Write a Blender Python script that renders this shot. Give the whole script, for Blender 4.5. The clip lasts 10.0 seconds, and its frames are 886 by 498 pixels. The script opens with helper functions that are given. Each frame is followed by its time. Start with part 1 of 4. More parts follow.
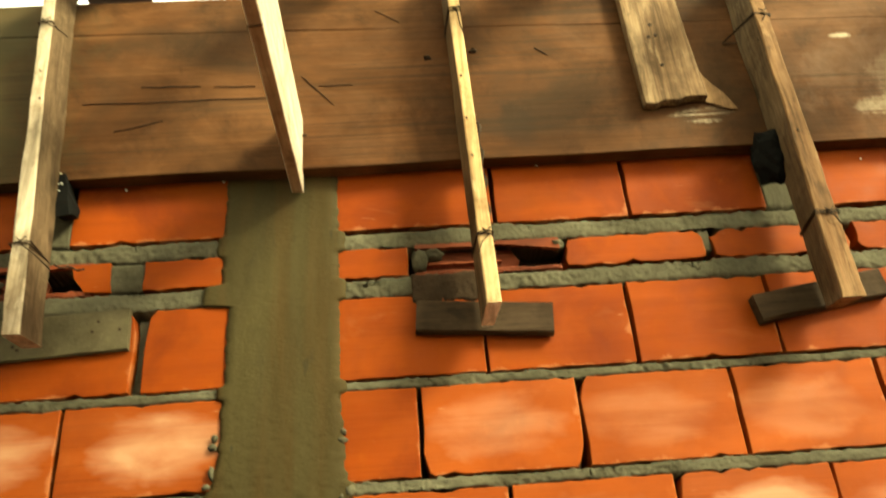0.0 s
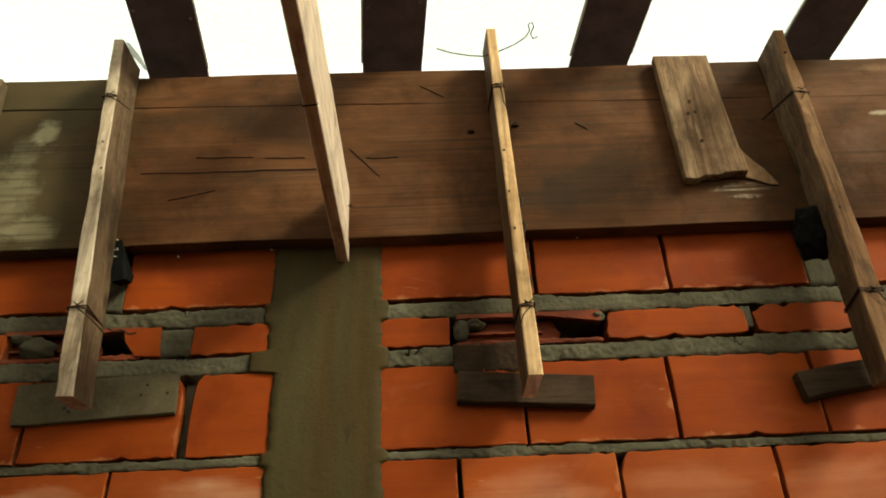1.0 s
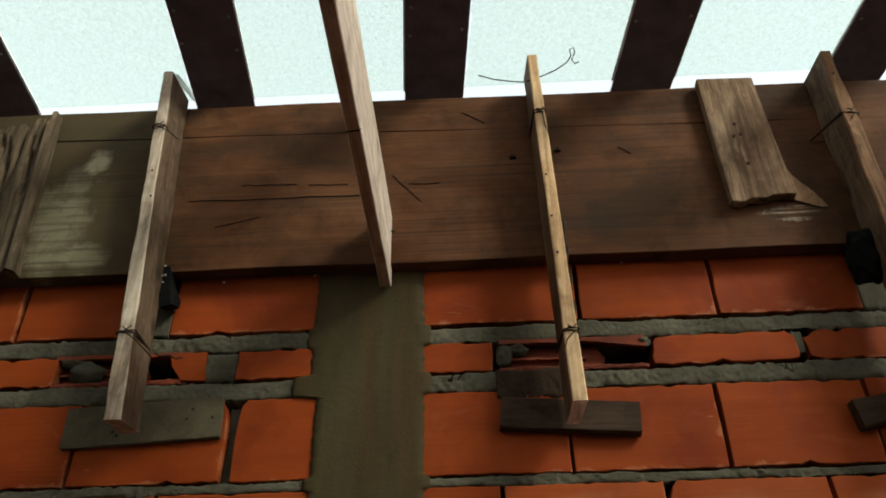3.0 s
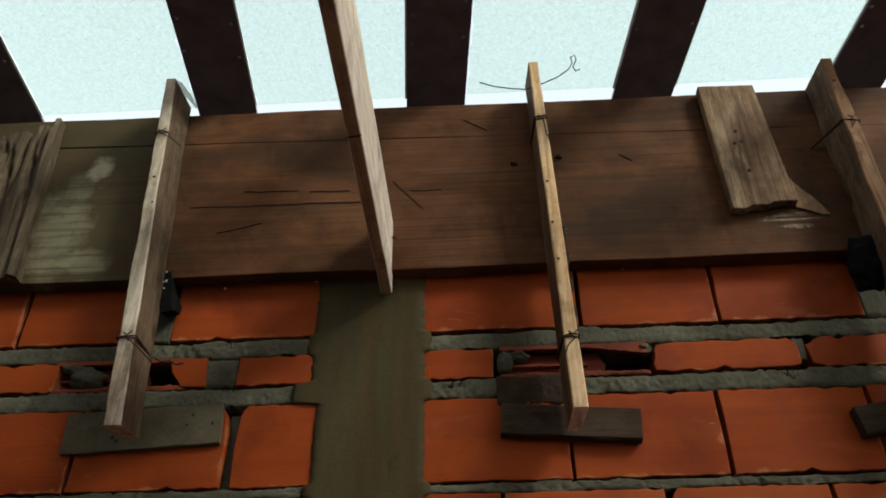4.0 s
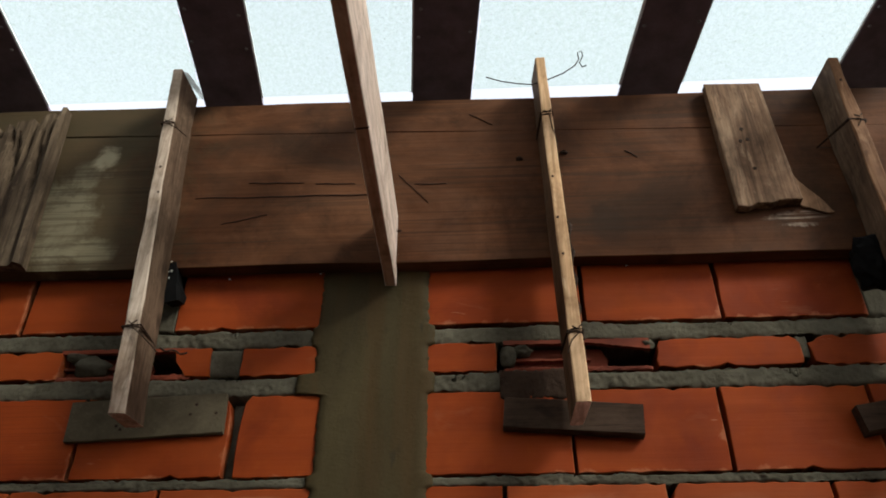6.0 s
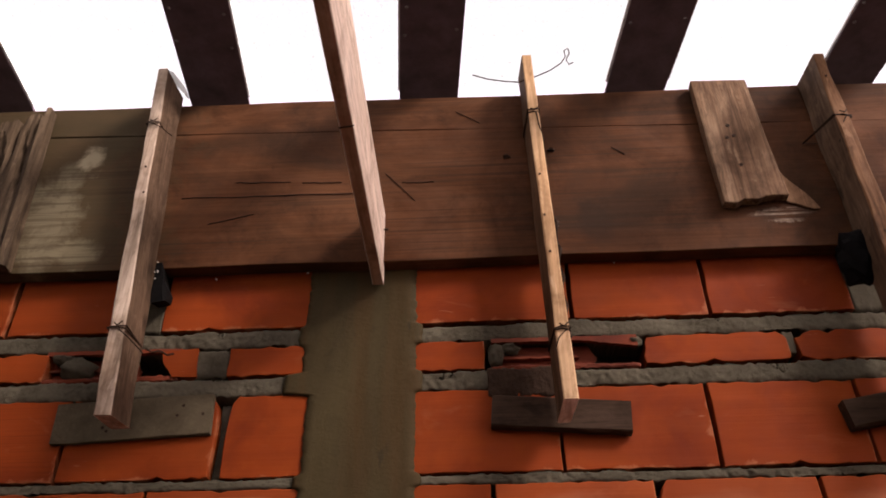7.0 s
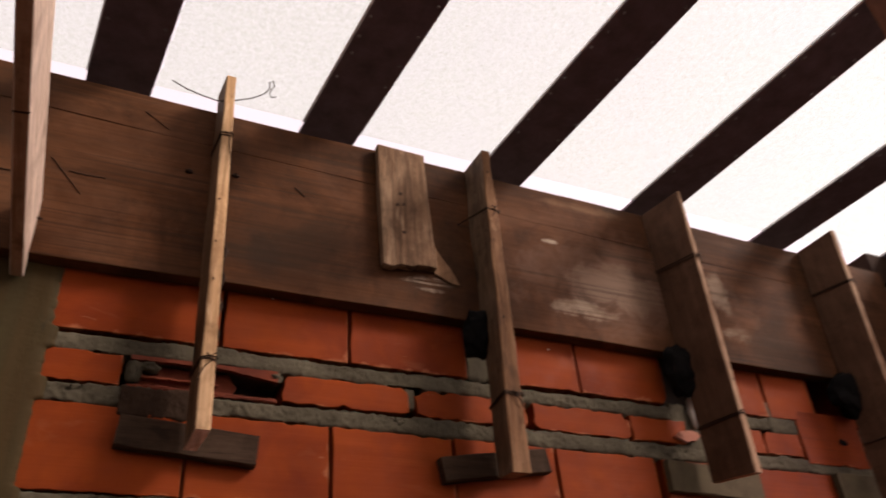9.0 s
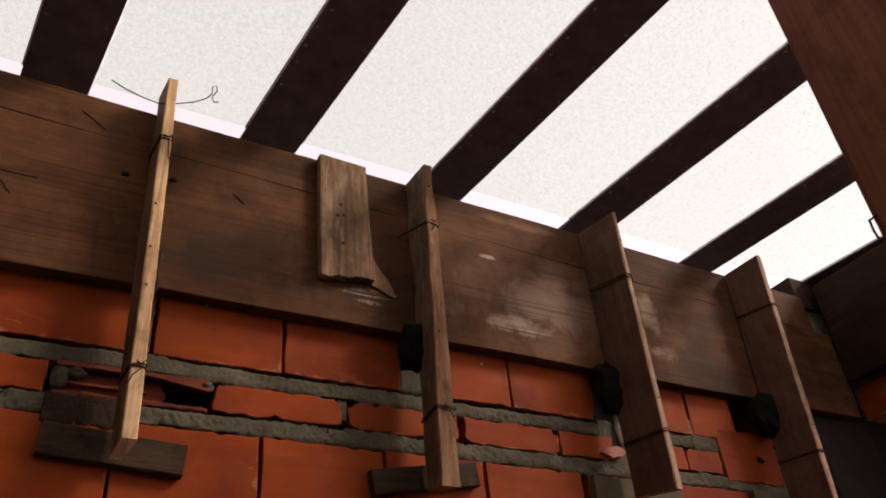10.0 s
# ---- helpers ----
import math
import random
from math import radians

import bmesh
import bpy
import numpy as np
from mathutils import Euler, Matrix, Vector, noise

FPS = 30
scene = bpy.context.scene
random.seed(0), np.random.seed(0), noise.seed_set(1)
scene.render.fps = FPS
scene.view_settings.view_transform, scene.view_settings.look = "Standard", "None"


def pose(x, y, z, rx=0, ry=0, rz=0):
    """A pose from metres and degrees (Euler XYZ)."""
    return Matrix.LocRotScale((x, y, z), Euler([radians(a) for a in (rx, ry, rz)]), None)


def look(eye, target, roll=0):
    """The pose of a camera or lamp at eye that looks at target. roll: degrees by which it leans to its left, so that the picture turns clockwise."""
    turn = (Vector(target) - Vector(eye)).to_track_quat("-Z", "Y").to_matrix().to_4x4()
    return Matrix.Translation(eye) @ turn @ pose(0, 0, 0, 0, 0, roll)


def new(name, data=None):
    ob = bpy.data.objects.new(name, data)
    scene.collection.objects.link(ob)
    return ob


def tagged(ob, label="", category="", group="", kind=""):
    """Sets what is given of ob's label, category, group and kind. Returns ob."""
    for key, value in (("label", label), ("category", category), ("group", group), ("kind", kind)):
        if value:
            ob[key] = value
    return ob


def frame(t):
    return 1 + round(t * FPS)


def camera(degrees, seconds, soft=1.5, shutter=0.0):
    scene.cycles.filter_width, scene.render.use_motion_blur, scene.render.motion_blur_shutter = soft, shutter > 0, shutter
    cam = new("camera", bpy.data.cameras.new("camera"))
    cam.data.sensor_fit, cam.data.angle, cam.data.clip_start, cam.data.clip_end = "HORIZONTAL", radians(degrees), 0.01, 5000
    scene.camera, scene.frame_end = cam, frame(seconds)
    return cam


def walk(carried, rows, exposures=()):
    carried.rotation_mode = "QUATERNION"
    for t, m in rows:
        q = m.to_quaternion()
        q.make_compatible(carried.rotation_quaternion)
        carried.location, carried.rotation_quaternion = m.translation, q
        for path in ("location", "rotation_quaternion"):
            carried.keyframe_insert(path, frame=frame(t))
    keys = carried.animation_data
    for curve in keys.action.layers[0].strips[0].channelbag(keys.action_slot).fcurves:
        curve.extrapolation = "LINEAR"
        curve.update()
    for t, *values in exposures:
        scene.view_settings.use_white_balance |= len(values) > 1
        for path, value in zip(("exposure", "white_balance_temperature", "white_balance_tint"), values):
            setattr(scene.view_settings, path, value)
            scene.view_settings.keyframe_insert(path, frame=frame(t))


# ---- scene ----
cam = camera(58.10, 10.0, soft=1.85, shutter=0.5)
PATH = [
    (0, pose(-0.4703, -1.5419, 1.8507, 118.381, 4.199, -0.957)),
    (0.5, pose(-0.4836, -1.5756, 1.8672, 121.253, 3.369, 0.289)),
    (1, pose(-0.4881, -1.5784, 1.8564, 122.794, 2.157, 0.680)),
    (1.5, pose(-0.4831, -1.5775, 1.8605, 123.614, 2.244, 1.785)),
    (2, pose(-0.4869, -1.5766, 1.8505, 123.684, 1.695, 2.134)),
    (2.5, pose(-0.4895, -1.5747, 1.8517, 124.323, 1.109, 3.005)),
    (4, pose(-0.4841, -1.5667, 1.8431, 125.656, 0.453, 3.443)),
    (4.5, pose(-0.4812, -1.5669, 1.8417, 125.912, 0.312, 3.223)),
    (5, pose(-0.4867, -1.5671, 1.8359, 126.101, 0.152, 3.359)),
    (5.5, pose(-0.4966, -1.5675, 1.8352, 125.697, -0.450, 3.116)),
    (7, pose(-0.4818, -1.5630, 1.8371, 125.297, 0.455, 2.833)),
    (7.5, pose(-0.4799, -1.5696, 1.8378, 125.301, 0.309, 2.726)),
    (8, pose(-0.4574, -1.5990, 1.8506, 126.500, 2.186, -1.240)),
    (8.5, pose(-0.4683, -1.6315, 1.8582, 125.432, 4.220, -13.032)),
    (9, pose(-0.5092, -1.6615, 1.8613, 124.559, 4.086, -23.820)),
    (9.5, pose(-0.5298, -1.6782, 1.8592, 124.436, 4.341, -27.756)),
    (10, pose(-0.5146, -1.6886, 1.8680, 124.600, 4.729, -28.534)),
]
EXPOSURES = [
    (0.0, 3.17, 10000, -12),
    (0.5, 2.4, 9700, -5),
    (1.0, 1.97, 7900, -1),
    (2.5, 1.54, 6350, 4),
    (4.5, 1.38, 5900, 3),
    (5.5, 1.38, 5900, 4),
    (7.0, 1.74, 6900, 39),
    (8.5, 1.52, 7350, 40),
    (10.0, 1.3, 7150, 33),
]
walk(cam, PATH, EXPOSURES)

# ---- world and light ----
world = bpy.data.worlds.new("sky")
scene.world = world
world.use_nodes = True
wn = world.node_tree.nodes
sky = wn.new("ShaderNodeTexSky")
sky.sky_type = "NISHITA"
sky.sun_disc = False
sky.sun_elevation = radians(33)
sky.sun_rotation = radians(127)
sky.air_density = 1.0
sky.dust_density = 1.5
sky.ozone_density = 0.5
wn["Background"].inputs[1].default_value = 0.145
pale = wn.new("ShaderNodeHueSaturation")     # thin overcast: most of the blue is gone
pale.inputs["Saturation"].default_value = 0.1
world.node_tree.links.new(sky.outputs[0], pale.inputs["Color"])
veil = wn.new("ShaderNodeMix")                # an even layer of cloud over it
veil.data_type = "RGBA"
veil.inputs[0].default_value = 0.55
veil.inputs[7].default_value = (2.9, 2.95, 3.0, 1)
world.node_tree.links.new(pale.outputs[0], veil.inputs[6])
world.node_tree.links.new(veil.outputs[2], wn["Background"].inputs[0])
sun = new("sun", bpy.data.lights.new("sun", "SUN"))
sun.data.energy = 2.1
sun.data.angle = radians(14)
sun.data.color = (1.0, 0.96, 0.9)
sun.matrix_world = look((4.02, -3.03, 4.27), (0, 0, 1))


# ---- material helpers ----
def mat(name):
    m = bpy.data.materials.new(name)
    m.use_nodes = True
    b = m.node_tree.nodes["Principled BSDF"]
    b.inputs["Specular IOR Level"].default_value = 0.08
    return m, m.node_tree.nodes, m.node_tree.links, b


def world_coords(n, l, scale=(1, 1, 1)):
    g = n.new("ShaderNodeNewGeometry")
    mp = n.new("ShaderNodeMapping")
    mp.inputs["Scale"].default_value = scale
    l.new(g.outputs["Position"], mp.inputs["Vector"])
    return mp.outputs[0]


def noise_tex(n, l, vec, scale, detail=4, rough=0.6, dist=0.0):
    t = n.new("ShaderNodeTexNoise")
    t.inputs["Scale"].default_value = scale
    t.inputs["Detail"].default_value = detail
    t.inputs["Roughness"].default_value = rough
    t.inputs["Distortion"].default_value = dist
    l.new(vec, t.inputs["Vector"])
    return t.outputs["Fac"]


def ramp(n, l, fac, stops):
    r = n.new("ShaderNodeValToRGB")
    e = r.color_ramp.elements
    while len(e) < len(stops):
        e.new(0.5)
    for k, (p, c) in enumerate(stops):
        e[k].position = p
        e[k].color = (*c, 1) if len(c) == 3 else c
    l.new(fac, r.inputs[0])
    return r.outputs[0]


def mix(n, l, fac, a, b, mode="MIX"):
    m = n.new("ShaderNodeMix")
    m.data_type = "RGBA"
    m.blend_type = mode
    for sock, v in ((m.inputs[0], fac), (m.inputs[6], a), (m.inputs[7], b)):
        if isinstance(v, (int, float)):
            sock.default_value = v
        elif isinstance(v, tuple):
            sock.default_value = (*v, 1)
        else:
            l.new(v, sock)
    return m.outputs[2]


def math_node(n, l, op, a, b=0.0):
    m = n.new("ShaderNodeMath")
    m.operation = op
    for sock, v in ((m.inputs[0], a), (m.inputs[1], b)):
        if isinstance(v, (int, float)):
            sock.default_value = v
        else:
            l.new(v, sock)
    return m.outputs[0]


def bump(n, l, bsdf, height, strength=0.3, distance=0.01):
    b = n.new("ShaderNodeBump")
    b.inputs["Strength"].default_value = strength
    b.inputs["Distance"].default_value = distance
    l.new(height, b.inputs["Height"])
    l.new(b.outputs[0], bsdf.inputs["Normal"])


def grey(v):
    return (v, v, v)


def wood(name, dark, light, pale, grain_axis, rough=0.7, fleck=0.5, shift=0.0, grain=1.0):
    """Weathered softwood: long grain along one axis, growth bands, grey bleaching, dark nail holes."""
    m, n, l, b = mat(name)
    s = [9.0, 9.0, 9.0]
    s[grain_axis] = 0.5
    v = world_coords(n, l, tuple(s))
    if shift:
        v.node.inputs["Location"].default_value = (shift, shift * 0.7, shift * 1.3)
    bands = noise_tex(n, l, v, 3.2, 5, 0.62, 0.35)
    s2 = [150.0, 150.0, 150.0]
    s2[grain_axis] = 3.0
    v2 = world_coords(n, l, tuple(s2))
    fine = noise_tex(n, l, v2, 1.0, 4, 0.7)
    big = noise_tex(n, l, world_coords(n, l), 3.1, 5, 0.65, 0.6)
    c = ramp(n, l, bands, [(0.32, dark), (0.52, light), (0.7, tuple(0.6 * x + 0.4 * y for x, y in zip(light, dark)))])
    c = mix(n, l, 1 - grain, c, ramp(n, l, big, [(0.3, tuple(0.65 * x + 0.35 * y for x, y in zip(dark, light))), (0.62, light)]))
    c = mix(n, l, math_node(n, l, "MULTIPLY", ramp(n, l, big, [(0.48, grey(0)), (0.72, grey(1))]), fleck), c, pale)
    c = mix(n, l, math_node(n, l, "MULTIPLY", ramp(n, l, fine, [(0.3, grey(1)), (0.55, grey(0))]), 0.55 * (0.3 + 0.7 * grain)), c, tuple(0.45 * x for x in dark))
    s3 = [30.0, 30.0, 30.0]
    s3[grain_axis] = 1.8
    runs = noise_tex(n, l, world_coords(n, l, tuple(s3)), 1.0, 4, 0.6, 0.5)
    c = mix(n, l, math_node(n, l, "MULTIPLY", ramp(n, l, runs, [(0.56, grey(0)), (0.68, grey(1))]), 0.6 * fleck), c, tuple(min(1, 1.15 * x) for x in pale))
    c = mix(n, l, math_node(n, l, "MULTIPLY", ramp(n, l, runs, [(0.32, grey(1)), (0.43, grey(0))]), 0.2 + 0.3 * grain), c, tuple(0.5 * x for x in dark))
    dirt = noise_tex(n, l, world_coords(n, l), 8.0, 7, 0.72, 0.4)
    c = mix(n, l, math_node(n, l, "MULTIPLY", ramp(n, l, dirt, [(0.5, grey(0)), (0.68, grey(1))]), 0.6), c, tuple(0.55 * x for x in dark))
    if grain > 0.4:
        # blotchy weathering, knots and scraped pale spots on the sawn sticks
        s4 = [34.0, 34.0, 34.0]
        s4[grain_axis] = 9.0
        blot = noise_tex(n, l, world_coords(n, l, tuple(s4)), 1.0, 5, 0.65, 0.8)
        c = mix(n, l, math_node(n, l, "MULTIPLY", ramp(n, l, blot, [(0.52, grey(0)), (0.66, grey(1))]), 0.55), c, tuple(0.6 * x for x in dark))
        c = mix(n, l, math_node(n, l, "MULTIPLY", ramp(n, l, blot, [(0.3, grey(1)), (0.42, grey(0))]), 0.45), c, tuple(min(1, 1.1 * x) for x in pale))
        knot = n.new("ShaderNodeTexVoronoi")
        knot.inputs["Scale"].default_value = 7.0
        s5 = [1.0, 1.0, 1.0]
        s5[grain_axis] = 0.6
        l.new(world_coords(n, l, tuple(s5)), knot.inputs["Vector"])
        c = mix(n, l, math_node(n, l, "MULTIPLY", ramp(n, l, knot.outputs["Distance"], [(0.05, grey(1)), (0.13, grey(0))]), 0.75), c, tuple(0.35 * x for x in dark))
    c = mix(n, l, 1.0, c, (1.08, 0.93, 0.86), "MULTIPLY")
    l.new(c, b.inputs["Base Color"])
    l.new(ramp(n, l, fine, [(0.2, grey(rough + 0.15)), (0.8, grey(rough - 0.1))]), b.inputs["Roughness"])
    h = math_node(n, l, "ADD", math_node(n, l, "MULTIPLY", bands, 0.6), math_node(n, l, "MULTIPLY", fine, 0.5))
    bump(n, l, b, h, 0.2 + 0.35 * grain, 0.004)
    return m


def brick_material(name, base, dark, pale, lime_glare=0.0, worn=0.45):
    m, n, l, b = mat(name)
    info = n.new("ShaderNodeObjectInfo")
    vw = world_coords(n, l)
    add = n.new("ShaderNodeVectorMath")
    add.operation = "ADD"
    off = n.new("ShaderNodeCombineXYZ")
    l.new(math_node(n, l, "MULTIPLY", info.outputs["Random"], 7.0), off.inputs[0])
    l.new(math_node(n, l, "MULTIPLY", info.outputs["Random"], 3.0), off.inputs[2])
    l.new(vw, add.inputs[0])
    l.new(off.outputs[0], add.inputs[1])
    v = add.outputs[0]
    big = noise_tex(n, l, v, 4.5, 4, 0.55, 0.4)
    mid = noise_tex(n, l, v, 22.0, 5, 0.6)
    fine = noise_tex(n, l, v, 260.0, 3, 0.7)
    c = ramp(n, l, big, [(0.3, dark), (0.5, base), (0.75, tuple(min(1, 1.12 * x) for x in base))])
    c = mix(n, l, math_node(n, l, "MULTIPLY", ramp(n, l, mid, [(0.56, grey(0)), (0.78, grey(1))]), 0.35), c, pale)
    c = mix(n, l, math_node(n, l, "MULTIPLY", ramp(n, l, info.outputs["Random"], [(0, grey(0)), (1, grey(1))]), 0.4), c, dark)
    st = n.new("ShaderNodeMapping")
    st.inputs["Scale"].default_value = (2.0, 2.0, 190.0)
    l.new(v, st.inputs[0])
    lines = noise_tex(n, l, st.outputs[0], 1.0, 3, 0.6)
    combed = ramp(n, l, info.outputs["Random"], [(0.62, grey(0.06)), (0.7, grey(0.4))])
    c = mix(n, l, math_node(n, l, "MULTIPLY", ramp(n, l, lines, [(0.3, grey(1)), (0.5, grey(0))]), combed), c, tuple(0.5 * x for x in dark))
    bn = n.new("ShaderNodeMapping")
    bn.inputs["Scale"].default_value = (1.6, 1.6, 17.0)
    l.new(v, bn.inputs[0])
    bands = noise_tex(n, l, bn.outputs[0], 1.0, 3, 0.5, 0.3)
    c = mix(n, l, math_node(n, l, "MULTIPLY", ramp(n, l, bands, [(0.35, grey(1)), (0.6, grey(0))]), 0.45), c, dark)
    # dried cement haze left in smears on the faces
    sm = n.new("ShaderNodeMapping")
    sm.inputs["Scale"].default_value = (6.0, 6.0, 14.0)
    l.new(v, sm.inputs[0])
    haze = noise_tex(n, l, sm.outputs[0], 1.3, 5, 0.6, 0.8)
    c = mix(n, l, math_node(n, l, "MULTIPLY", ramp(n, l, haze, [(0.62, grey(0)), (0.8, grey(1))]), 0.14), c, (0.42, 0.2, 0.1))
    # short pale dashes along the face
    sc = n.new("ShaderNodeMapping")
    sc.inputs["Scale"].default_value = (11.0, 11.0, 60.0)
    l.new(v, sc.inputs[0])
    pale_dash = noise_tex(n, l, sc.outputs[0], 1.0, 3, 0.55, 0.3)
    c = mix(n, l, math_node(n, l, "MULTIPLY", ramp(n, l, pale_dash, [(0.7, grey(0)), (0.78, grey(1))]), 0.35), c, (0.45, 0.24, 0.14))
    uv = n.new("ShaderNodeUVMap")
    uv.uv_map = "face"
    sp = n.new("ShaderNodeSeparateXYZ")
    l.new(uv.outputs[0], sp.inputs[0])
    # right and bottom edges paler: wear, with the edge highlights painted in
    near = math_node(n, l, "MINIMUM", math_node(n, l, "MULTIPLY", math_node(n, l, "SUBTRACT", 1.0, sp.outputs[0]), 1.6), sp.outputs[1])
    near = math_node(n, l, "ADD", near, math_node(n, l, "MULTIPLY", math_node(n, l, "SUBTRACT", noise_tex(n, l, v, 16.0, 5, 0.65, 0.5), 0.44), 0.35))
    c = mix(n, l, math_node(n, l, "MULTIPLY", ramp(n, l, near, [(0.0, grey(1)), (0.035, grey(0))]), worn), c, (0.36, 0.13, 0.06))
    sweep = n.new("ShaderNodeMapping")
    sweep.inputs["Scale"].default_value = (3.0, 3.0, 9.0)
    l.new(v, sweep.inputs[0])
    broad = noise_tex(n, l, sweep.outputs[0], 1.0, 3, 0.5, 0.6)
    c = mix(n, l, math_node(n, l, "MULTIPLY", ramp(n, l, broad, [(0.5, grey(0)), (0.75, grey(1))]), 0.25), c, pale)
    # pale patch mid-face: lime dust, with the glare on it painted in
    if lime_glare:
        dm = n.new("ShaderNodeMapping")
        dm.inputs["Scale"].default_value = (7.0, 7.0, 16.0)
        l.new(v, dm.inputs[0])
        du = math_node(n, l, "MULTIPLY", math_node(n, l, "SUBTRACT", sp.outputs[0], math_node(n, l, "ADD", 0.42, math_node(n, l, "MULTIPLY", info.outputs["Random"], 0.2))), 2.2)
        dv = math_node(n, l, "MULTIPLY", math_node(n, l, "SUBTRACT", sp.outputs[1], 0.5), 2.5)
        dd = math_node(n, l, "ADD", math_node(n, l, "MULTIPLY", du, du), math_node(n, l, "MULTIPLY", dv, dv))
        dd = math_node(n, l, "ADD", dd, math_node(n, l, "MULTIPLY", math_node(n, l, "SUBTRACT", noise_tex(n, l, dm.outputs[0], 1.0, 4, 0.5, 0.4), 0.5), 2.4))
        c = mix(n, l, math_node(n, l, "MULTIPLY", ramp(n, l, dd, [(0.05, grey(1)), (1.25, grey(0))]), math_node(n, l, "MULTIPLY", ramp(n, l, info.outputs["Random"], [(0.1, grey(0.35)), (0.9, grey(1.0))]), math_node(n, l, "MULTIPLY", ramp(n, l, bands, [(0.35, grey(0.45)), (0.6, grey(1.0))]), lime_glare))), c, (0.5, 0.28, 0.18))
    l.new(c, b.inputs["Base Color"])
    l.new(ramp(n, l, mid, [(0.3, grey(0.62)), (0.7, grey(0.8))]), b.inputs["Roughness"])
    h = math_node(n, l, "ADD", math_node(n, l, "MULTIPLY", lines, 0.5), math_node(n, l, "MULTIPLY", fine, 0.25))
    h = math_node(n, l, "ADD", h, math_node(n, l, "MULTIPLY", big, 1.2))
    b.inputs["Specular IOR Level"].default_value = 0.1
    bump(n, l, b, h, 0.22, 0.004)
    return m


def cement(name, a, c2, rough=0.85, scale=1.0, streak=False, relief=0.6):
    m, n, l, b = mat(name)
    v = world_coords(n, l, (1, 1, 0.25) if streak else (1, 1, 1))
    big = noise_tex(n, l, v, 5.0 * scale, 6, 0.62, 0.5)
    vf = world_coords(n, l)
    fine = noise_tex(n, l, vf, 130.0, 5, 0.7)
    mid = noise_tex(n, l, vf, 26.0, 6, 0.7)
    c = ramp(n, l, big, [(0.3, a), (0.7, c2)])
    c = mix(n, l, math_node(n, l, "MULTIPLY", ramp(n, l, mid, [(0.55, grey(0)), (0.8, grey(1))]), 0.4), c, tuple(0.45 * x for x in a))
    c = mix(n, l, math_node(n, l, "MULTIPLY", ramp(n, l, fine, [(0.55, grey(0)), (0.75, grey(1))]), 0.35), c, tuple(min(1, 1.35 * x) for x in c2))
    if streak:
        pits = noise_tex(n, l, world_coords(n, l, (38, 38, 13)), 1.0, 2, 0.5)
        c = mix(n, l, math_node(n, l, "MULTIPLY", ramp(n, l, pits, [(0.7, grey(0)), (0.76, grey(1))]), 0.75), c, (0.02, 0.018, 0.012))
        # rusty seepage in uneven upright runs
        seep = noise_tex(n, l, world_coords(n, l, (17, 17, 1.3)), 1.0, 4, 0.6, 0.3)
        c = mix(n, l, math_node(n, l, "MULTIPLY", ramp(n, l, seep, [(0.48, grey(0)), (0.66, grey(1))]), 0.7), c, (0.05, 0.0255, 0.0085))
    l.new(c, b.inputs["Base Color"])
    b.inputs["Roughness"].default_value = rough
    h = math_node(n, l, "ADD", math_node(n, l, "MULTIPLY", mid, 0.8), math_node(n, l, "MULTIPLY", fine, 0.4))
    bump(n, l, b, h, relief, 0.005 + 0.004 * relief)
    return m


def plain(name, col, rough=0.6, metal=0.0, var=0.25, scale=30.0):
    m, n, l, b = mat(name)
    f = noise_tex(n, l, world_coords(n, l), scale, 5, 0.65)
    c = ramp(n, l, f, [(0.3, tuple(x * (1 - var) for x in col)), (0.7, tuple(min(1, x * (1 + var)) for x in col))])
    l.new(c, b.inputs["Base Color"])
    b.inputs["Roughness"].default_value = rough
    b.inputs["Metallic"].default_value = metal
    bump(n, l, b, f, 0.2, 0.002)
    return m


# ---- materials ----
M_BRICK = brick_material("terracotta", (0.215, 0.0325, 0.0034), (0.125, 0.0158, 0.0019), (0.275, 0.06, 0.01))
# paler brick for the lower rows, their glare put into the colour
M_BRICK_LIME_GLARE = brick_material("terracotta_lime_glare", (0.25, 0.045, 0.0072), (0.165, 0.025, 0.0042), (0.325, 0.09, 0.03), 0.6)
M_BRICK_RAW = brick_material("terracotta_broken", (0.17, 0.034, 0.014), (0.08, 0.016, 0.008), (0.25, 0.085, 0.05), 0.0, 0.0)
M_BRICK_PALE = brick_material("terracotta_chip", (0.3, 0.11, 0.07), (0.2, 0.06, 0.035), (0.42, 0.2, 0.14), 0.0, 0.0)
M_MORTAR = cement("mortar", (0.038, 0.0292, 0.0185), (0.1, 0.0825, 0.056), 0.9, 1.6, False, 0.48)
M_COLUMN = cement("render_coat", (0.0285, 0.0182, 0.0074), (0.052, 0.0358, 0.0145), 0.7, 1.0, True, 0.35)
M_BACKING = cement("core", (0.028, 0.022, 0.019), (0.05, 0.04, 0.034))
# unseen floor and back wall, kept pale to bounce light onto undersides
M_FLOOR = cement("screed", (0.3, 0.28, 0.25), (0.42, 0.4, 0.36))
M_PLASTER = cement("plaster", (0.46, 0.44, 0.4), (0.58, 0.56, 0.52))
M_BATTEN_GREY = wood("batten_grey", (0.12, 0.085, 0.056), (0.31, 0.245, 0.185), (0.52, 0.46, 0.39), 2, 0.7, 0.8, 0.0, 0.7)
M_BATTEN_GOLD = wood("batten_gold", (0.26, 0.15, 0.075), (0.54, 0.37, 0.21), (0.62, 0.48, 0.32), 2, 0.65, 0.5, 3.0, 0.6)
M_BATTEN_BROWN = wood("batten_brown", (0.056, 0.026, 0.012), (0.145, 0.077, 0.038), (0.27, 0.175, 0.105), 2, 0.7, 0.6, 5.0)
